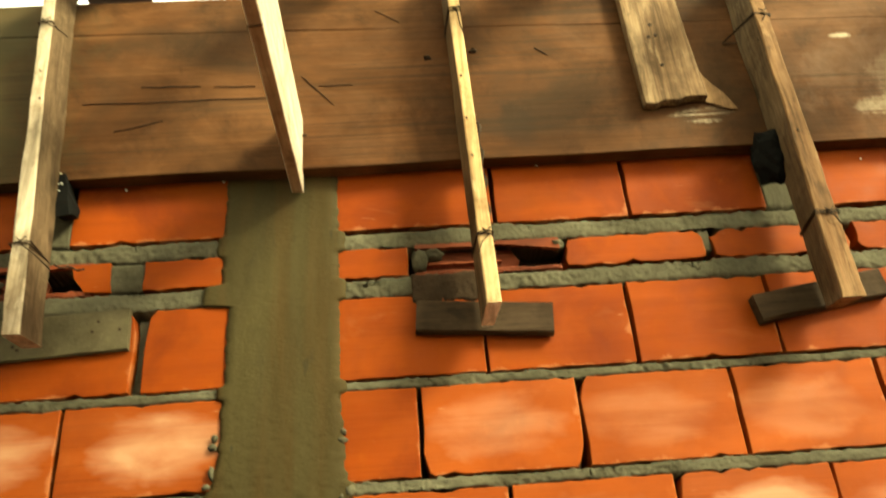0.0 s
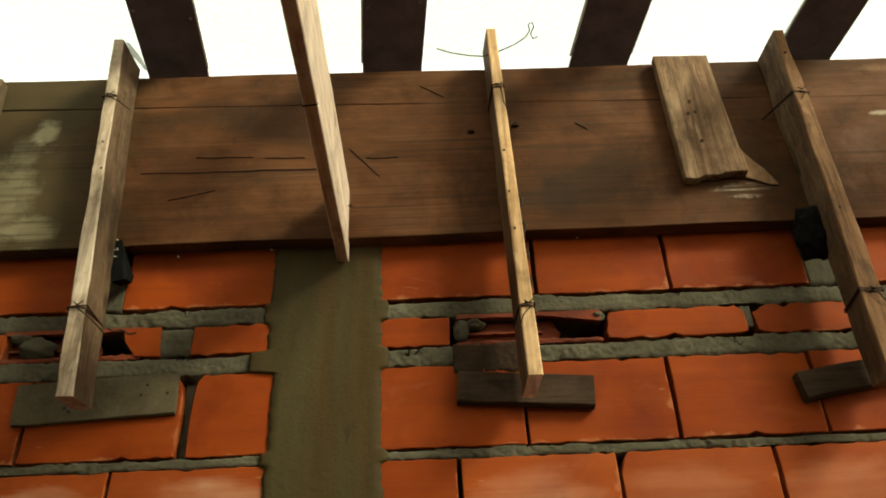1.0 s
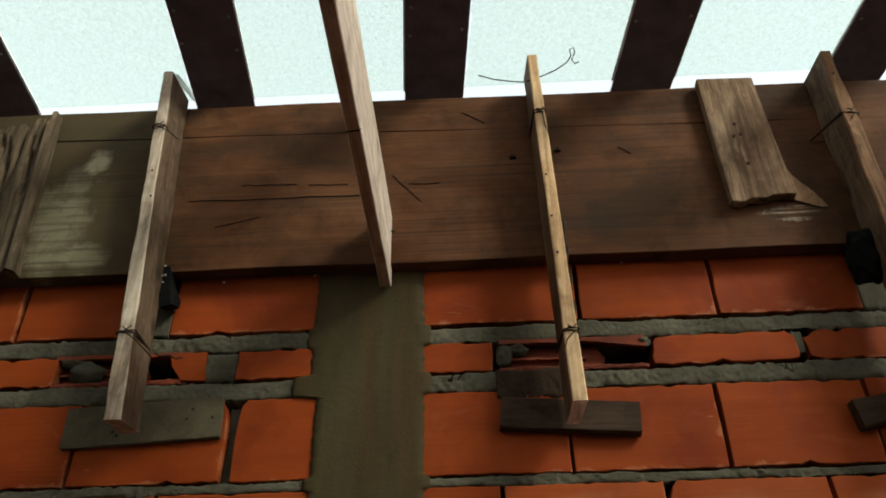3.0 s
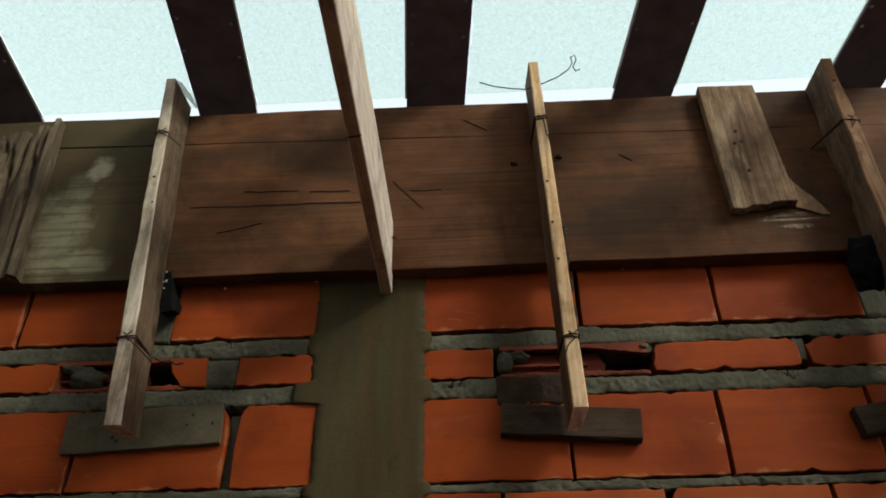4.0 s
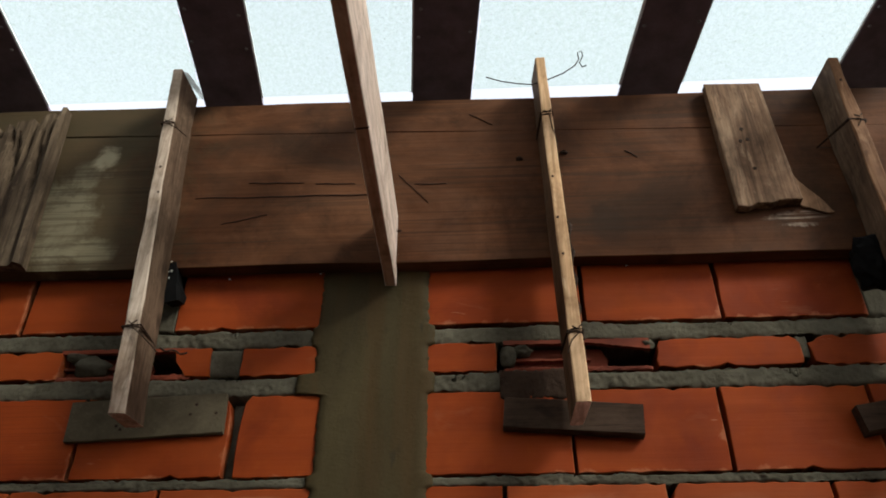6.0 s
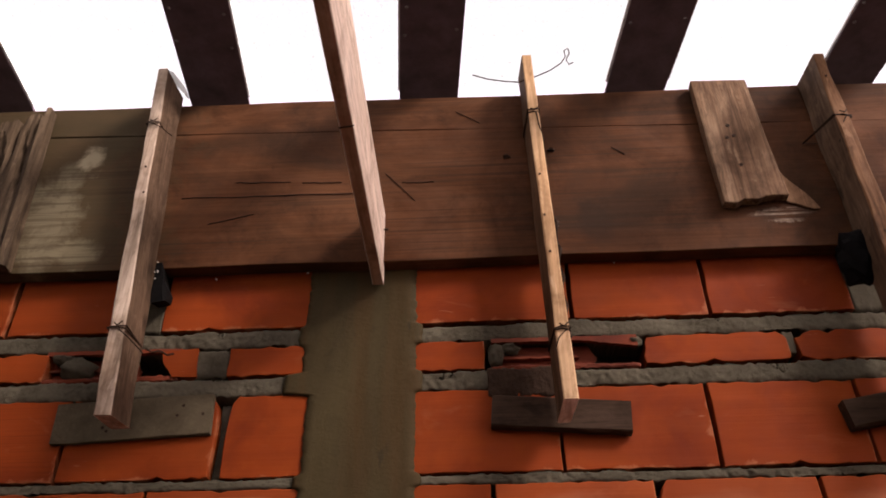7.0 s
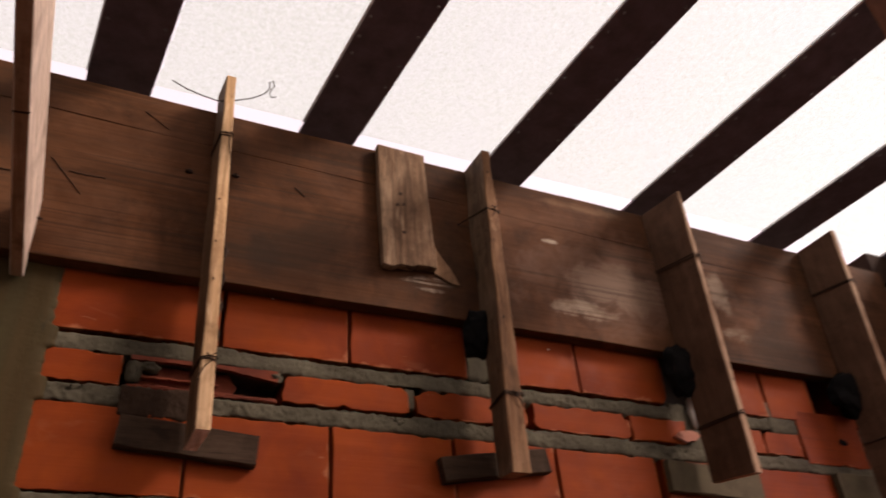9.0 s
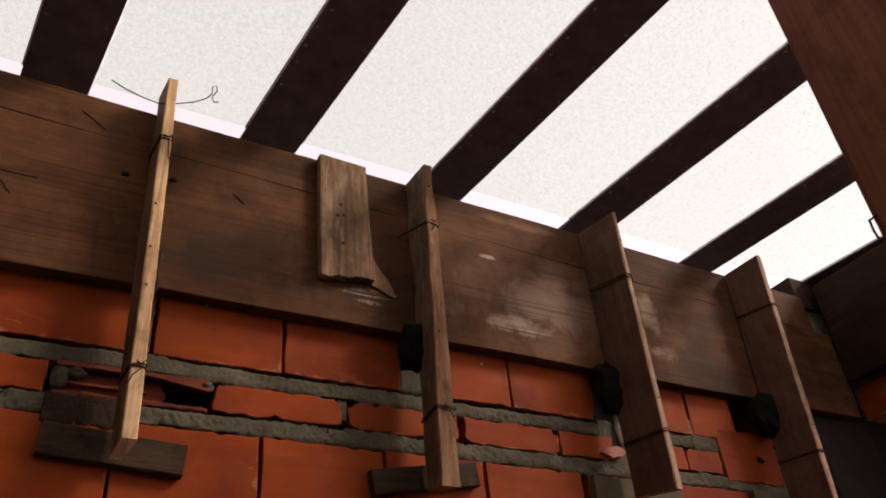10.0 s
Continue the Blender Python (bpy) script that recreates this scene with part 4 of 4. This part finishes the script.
def mortar_bed(x0, x1, z0, z1, seed, y=0.002, amp=0.0055, depth=0.1, gaps=()):
    """A bed of mortar with a rough, lumpy face and ragged lips."""
    bm = bmesh.new()
    nx, nz = max(3, int((x1 - x0) / 0.0036)), 12
    g = []
    for i in range(nx + 1):
        x = x0 + (x1 - x0) * i / nx
        row = []
        for k in range(nz + 1):
            t = k / nz
            e = 0.0045 * noise.noise((x * 17, seed, 3 if k else 9)) + 0.0045 * noise.noise((x * 75, seed, 5 if k else 12)) + 0.003 * noise.noise((x * 190, seed, 6 if k else 13))
            if k == nz:
                e -= min(0.012, 0.04 * max(0.0, noise.noise((x * 4.5, seed, 21)) - 0.08))
                e -= sum(0.026 * max(0.0, 1 - abs(x - gx) / gw) for gx, gw in gaps)
            if k == 0:
                e += min(0.009, 0.04 * max(0.0, noise.noise((x * 7.0, seed, 31)) - 0.25))
            z = z0 + (z1 - z0) * t + (e if k in (0, nz) else e * 0.3)
            torn = max(0.0, min(1.0, 3.0 * noise.noise((x * 5.0, seed, 40)) + 0.35))
            h = noise.noise((x * 9, z * 14, seed)) * amp * 0.6 + torn * (noise.noise((x * 85, z * 100, seed)) * amp * 0.5 - abs(noise.noise((x * 40, z * 45, seed + 5))) * amp * 0.8)
            h += 0.0016 * noise.noise((x * 230, z * 210, seed)) + 0.0016 * noise.noise((x * 120, z * 110, seed + 2)) - 0.006 * max(0.0, noise.noise((x * 60, z * 70, seed + 8)) - 0.38)
            rim = 0.01 * (abs(2 * t - 1) ** 4) * (0.4 + noise.noise((x * 9, seed, t)))
            row.append(bm.verts.new((x, y - h + max(0, rim), z)))
        g.append(row)
    for i in range(nx):
        for k in range(nz):
            bm.faces.new((g[i][k], g[i + 1][k], g[i + 1][k + 1], g[i][k + 1]))
    for i in range(nx):
        for k in (0, nz):
            a, b = g[i][k], g[i + 1][k]
            c, d = bm.verts.new((b.co.x, depth, b.co.z)), bm.verts.new((a.co.x, depth, a.co.z))
            bm.faces.new((a, b, c, d))
    for i in (0, nx):
        for k in range(nz):
            a, b = g[i][k], g[i][k + 1]
            bm.faces.new((a, b, bm.verts.new((b.co.x, depth, b.co.z)), bm.verts.new((a.co.x, depth, a.co.z))))
    bmesh.ops.recalc_face_normals(bm, faces=bm.faces)
    return bm


GAPS = {3: ((0.17, 0.035), (-0.955, 0.03), (-1.62, 0.1), (-0.55, 0.03), (0.86, 0.03), (1.3, 0.02)), 2: ((-0.3, 0.022), (0.11, 0.022), (0.24, 0.03), (0.6, 0.04)), 1: ((-0.14, 0.02), (0.45, 0.04), (-0.45, 0.02), (-1.17, 0.025)), 4: ((0.1, 0.03), (-1.05, 0.02), (0.72, 0.025), (-0.16, 0.02))}
BEDS = [(1.957, 1.984), (2.166, 2.19), (2.371, 2.392), (2.576, 2.62), (2.694, 2.737)]
for k, (z0, z1) in enumerate(BEDS):
    for x0, x1 in ((-2.1, COL_L + 0.005), (COL_R - 0.005, 2.28)):
        smooth(part("mortar_bed", mortar_bed(x0, x1, z0, z1, k + x0, gaps=GAPS.get(k, ())), M_MORTAR, wall_north))
for x0, x1, z0, z1 in ((-1.102, -1.03, 2.622, 2.694), (0.19, 0.212, 2.64, 2.694), (-1.268, -1.2, 2.74, 2.83), (1.376, 1.488, 2.69, 2.79), (0.365, 0.448, 2.74, 2.9), (1.0, 1.18, 2.6, 2.745)):
    smooth(part("mortar_fill", mortar_bed(x0, x1, z0, z1, x0 * 3), M_MORTAR, wall_north))

smooth(part("mortar_fill", mortar_bed(-1.036, -1.006, 2.398, 2.572, 9.0, 0.03, 0.012), M_MORTAR, wall_north))

# broken hollow bricks in the thin course


def shard(outline, y, depth, seed):
    """A broken piece of brick face: an outline of (x, z) corners with torn edges between them."""
    pts = []
    for (xa, za), (xb, zb) in zip(outline, outline[1:] + outline[:1]):
        k = max(2, int(math.hypot(xb - xa, zb - za) / 0.007))
        for i in range(k):
            t = i / k
            w = 0.0022 * math.sin(math.pi * t) ** 0.4
            x, z = xa + (xb - xa) * t, za + (zb - za) * t
            pts.append((x + w * noise.noise((x * 90, z * 90, seed)), 0, z + 1.4 * w * noise.noise((x * 90, z * 90, seed + 9))))
    bm = prism(pts, (0, y, 0), (0, 1, 0), depth, 0.0)
    uv = bm.loops.layers.uv.new("face")
    for f in bm.faces:
        for lp in f.loops:
            lp[uv].uv = (0.5, 0.5)
    return bm


def hollow(x0, x1, xb, seed, drop):
    """An opened hollow brick: floor and roof shells with torn lips, a back web up to xb, remains of the face along the top."""
    smooth(part("broken_brick", mortar_bed(x0, x1, 2.619, 2.6325, seed, 0.004, 0.005, 0.1), M_BRICK_RAW, wall_north, "broken hollow brick, open chamber"))
    part("broken_brick", shard([(x0, 2.632), (xb, 2.632), (xb + 0.012, 2.66), (xb - 0.006, 2.69), (x0, 2.69)], 0.036, 0.008, seed), M_BRICK_RAW, wall_north)
    part("broken_brick", shard([(x0, 2.6555), (xb - 0.03, 2.6545), (xb - 0.03, 2.659), (x0, 2.6605)], 0.02, 0.017, seed + 1), M_BRICK_RAW, wall_north)
    xm = x0 + 0.6 * (x1 - x0)
    part("broken_brick", shard([(x0, 2.687), (xm, 2.688), (x1 - 0.03, 2.688 - drop), (x1, 2.684 - drop), (x1, 2.697), (x0, 2.697)], 0.002, 0.012, seed + 2), M_BRICK_RAW, wall_north)


hollow(-0.446, -0.126, -0.225, 3.0, 0.014)
hollow(-1.448, -1.14, -1.25, 5.0, 0.0)
part("brick", shard([(-1.184, 2.69), (-1.176, 2.66), (-1.15, 2.626), (-1.096, 2.624), (-1.102, 2.694)], 0.0, 0.1, 7.0), M_BRICK, wall_north)
part("brick_chip", shard([(0.985, 2.64), (1.02, 2.627), (1.055, 2.632), (1.08, 2.652), (1.05, 2.662), (1.01, 2.657)], -0.012, 0.012, 8.0), M_BRICK_PALE, wall_north, "pale pink chipped brick edge")
smooth(part("mortar_lump", lump((-1.375, 0.02, 2.655), (0.04, 0.03, 0.026), 2), M_MORTAR, wall_north))

# ---- cement-rendered column ----
def in_bed(z, reach=0.006):
    """How far a height lies inside a mortar bed, 0 to 1."""
    return max(max(0.0, min(1.0, (z - z0 + reach) / reach, (z1 + reach - z) / reach)) for z0, z1 in BEDS)


bm = bmesh.new()
LEVELS = [0.1 * k for k in range(19)] + [1.9 + 0.0035 * k for k in range(302)]
nz, nx = len(LEVELS) - 1, 40
g = []
for z in LEVELS:
    row = []
    low = max(0.0, min(1.0, (2.38 - z) * 5))
    rag = 0.004 * noise.noise((z * 60, 2.0, 0)) + 0.0022 * noise.noise((z * 170, 3.0, 0))
    ragr = 0.004 * noise.noise((z * 60, 6.0, 0)) + 0.0022 * noise.noise((z * 170, 7.0, 0))
    big = 0.018 if z < 2.575 else 0.0
    wl = COL_L + big - (0.012 + (0.026 if 2.57 < z < 2.63 else 0.0)) * in_bed(z) + 0.006 * noise.noise((z * 9, 1.0, 0)) + rag - 0.012 * low * (1 + noise.noise((z * 22, 4.0, 0)))
    wr = COL_R - 0.004 + 0.014 * in_bed(z) + 0.006 * noise.noise((z * 9, 5.0, 0)) + ragr + 0.016 * low * (0.7 + noise.noise((z * 19, 8.0, 0)))
    for k in range(nx + 1):
        t = k / nx
        x = wl + (wr - wl) * t
        edge = min(1.0, min(t, 1 - t) * 14)
        pit = 0.007 * low * max(0.0, noise.noise((x * 45, z * 22, 9.0)) - 0.3) + 0.005 * low * max(0.0, noise.noise((x * 110, z * 70, 3.0)) - 0.25)
        y = -0.0055 * edge ** 0.5 - 0.003 - 0.0025 * noise.noise((x * 6, z * 2, 0.5)) - 0.0012 * noise.noise((x * 40, z * 5, 0.5)) + pit
        row.append(bm.verts.new((x, y, z)))
    g.append(row)
for i in range(nz):
    for k in range(nx):
        bm.faces.new((g[i][k], g[i][k + 1], g[i + 1][k + 1], g[i + 1][k]))
for k in (0, nx):
    for i in range(nz):
        a, b = g[i][k], g[i + 1][k]
        bm.faces.new((a, b, bm.verts.new((b.co.x, 0.1, b.co.z)), bm.verts.new((a.co.x, 0.1, a.co.z))))
bmesh.ops.recalc_face_normals(bm, faces=bm.faces)
column = tagged(smooth(part("column", bm, M_COLUMN)), "cement-rendered column let into the brick wall", "column", kind="structure")

# no recess here: the hole's dark inside is a flat black lump
part("brick_hole", lump((1.656, 0.002, 2.685), (0.02, 0.006, 0.012), 4, 2, 0.3), M_BLACK, wall_north, "flat black lump for the unlit hole knocked into a brick")

# ---- small things ----
scrap = bmesh.new()
strip = [((-1.288, -0.128, 3.4705), 0.008), ((-1.272, -0.112, 3.4715), 0.012), ((-1.262, -0.09, 3.464), 0.013), ((-1.252, -0.07, 3.4585), 0.011), ((-1.243, -0.05, 3.447), 0.006)]
edge = [[scrap.verts.new((x, y, z + d * q)) for q in (-1, 1)] for (x, y, z), d in strip]
for e, f in zip(edge, edge[1:]):
    scrap.faces.new((e[0], f[0], f[1], e[1]))
bmesh.ops.solidify(scrap, geom=scrap.faces[:], thickness=0.0012)
tagged(part("plastic_scrap", scrap, M_SEAL), "crumpled white plastic scrap on a batten top", "plastic scrap")
for x, z, sx, sz, k in ((-0.437, 2.662, 0.018, 0.026, 31), (-0.405, 2.676, 0.022, 0.012, 32), (-0.128, 2.683, 0.014, 0.012, 33), (-1.41, 2.682, 0.03, 0.01, 34)):
    smooth(part("mortar_lump", lump((x, 0.016, z), (sx, 0.018, sz), k, 3, 0.45), M_MORTAR, wall_north))
# black lumps put in for the shadowed hollows beside three battens
for x, y, z, w, h, k in ((0.378, -0.05, 2.845, 0.07, 0.11, 2), (1.025, -0.05, 2.825, 0.08, 0.12, 3), (1.7, -0.05, 2.825, 0.12, 0.12, 4)):
    wad = lump((x, y, z), (w * 0.6, 0.042, h * 0.62), k * 1.7, 3, 0.32)
    tagged(smooth(part("packing_wad", wad, M_BLACK), False), "black lump for the shaded hollow beside a batten", "packing", "packing wads")
fold = stick((-1.196, -0.032, 2.796), (-1.222, -0.03, 2.905), (1, 0, 0), 0.034, 0.05, 6.6, 5, 0.008, 0.15, 0.02, 0.02)
tagged(smooth(part("packing_wad", fold, M_BLACK), False), "folded black plastic wad stuffed beside a batten", "packing", "packing wads")
loose = [(-0.463, -0.13, 3.403), (-0.425, -0.13, 3.385), (-0.382, -0.132, 3.372), (-0.346, -0.13, 3.369), (-0.301, -0.13, 3.387), (-0.263, -0.128, 3.409), (-0.231, -0.13, 3.434), (-0.218, -0.13, 3.459), (-0.22, -0.132, 3.48), (-0.209, -0.13, 3.49), (-0.206, -0.128, 3.473), (-0.217, -0.127, 3.448), (-0.211, -0.128, 3.43), (-0.2, -0.13, 3.434)]
tagged(part("loose_wire", tube(loose, 0.0017, 5), M_WIRE), "thin loose wire with a curled end at a batten top", "wire")
twist = [(-0.29 + 0.004 * math.sin(k * 1.1), -0.118 + 0.006 * math.cos(k * 1.1), 2.94 - 0.0125 * k) for k in range(26)]
tagged(part("twisted_wire", tube(twist, 0.0042, 5), M_WIRE), "dark twisted wire hanging along a batten", "wire")
side = [(-1.2 + 0.006 * k, -0.05 + 0.003 * k + 0.003 * math.sin(k * 1.3), 2.668 + 0.003 * math.cos(k * 1.3)) for k in range(10)]
tagged(part("twisted_wire", tube(side, 0.0022, 5), M_WIRE), "short twisted wire end between a batten and the bricks", "wire")
smear = mortar_bed(-0.457, -0.312, 2.557, 2.622, 5.5, -0.0035, 0.004, 0.004)
tagged(smooth(part("cement_smear", smear, M_SMEAR)), "brown cement smear over the bricks above a block", "cement")
for x, z in ((-0.15, 2.889), (-1.09, 2.878), (-0.872, 2.888), (-0.2, 2.895), (0.62, 2.86)):
    tagged(part("lime_fleck", lump((x, -0.002, z), (0.003, 0.003, 0.003), x, 1), M_SPECK), "tiny white lime fleck on a brick", "fleck", "lime flecks")
smooth(part("mortar_drip", lump((1.075, -0.006, 2.72), (0.012, 0.012, 0.05), 7), M_SPECK, wall_north))
rn = random.Random(5)
for k in range(16):
    z = rn.uniform(1.97, 2.3)
    x = rn.choice((COL_L - 0.004, COL_R + 0.006)) + rn.uniform(-0.012, 0.012)
    smooth(part("mortar_crumb", lump((x, -0.004, z), (rn.uniform(0.004, 0.011), 0.007, rn.uniform(0.005, 0.014)), k + 20, 2, 0.5), M_MORTAR, wall_north))
for k in range(7):
    p = (-1.222 + rn.uniform(-0.012, 0.012), -0.058 + rn.uniform(0, 0.006), 2.88 + rn.uniform(-0.03, 0.03))
    tagged(part("lime_fleck", lump(p, (0.0025, 0.002, 0.0018), k, 1), M_SPECK), "tiny white lime fleck on black plastic", "fleck", "lime flecks")
for bt, x, y, z in ((b1, -1.262, -0.1405, 3.12), (b1, -1.25, -0.1405, 3.04), (b3, -0.318, -0.1405, 3.05), (b3, -0.312, -0.1405, 2.83), (b3, -0.316, -0.1405, 2.93), (b4, 0.415, -0.1455, 3.33), (b4, 0.405, -0.1455, 2.85), (b5, 1.097, -0.1755, 3.3), (b5, 1.088, -0.1755, 2.75), (b6, 1.777, -0.1705, 3.3), (b6, 1.74, -0.1705, 2.75)):
    part("nail", tube([(x, y + 0.006, z), (x, y - 0.001, z)], 0.003, 7), M_WIRE, bt.children[0], "dark nail head")
part("nail", tube([(-0.688, -0.06, 2.965), (-0.676, -0.063, 2.962)], 0.003, 7), M_WIRE, strut.children[0], "dark nail end")
for x, z in ((-1.13, 2.545), (-1.105, 2.55), (-1.115, 2.528), (-1.18, 2.55), (-1.27, 2.505), (-1.26, 2.497), (-1.06, 2.53)):
    part("nail_hole", tube([(x, -0.0152, z), (x, -0.01, z)], 0.0035, 7), M_WIRE, blocks[0].children[0])
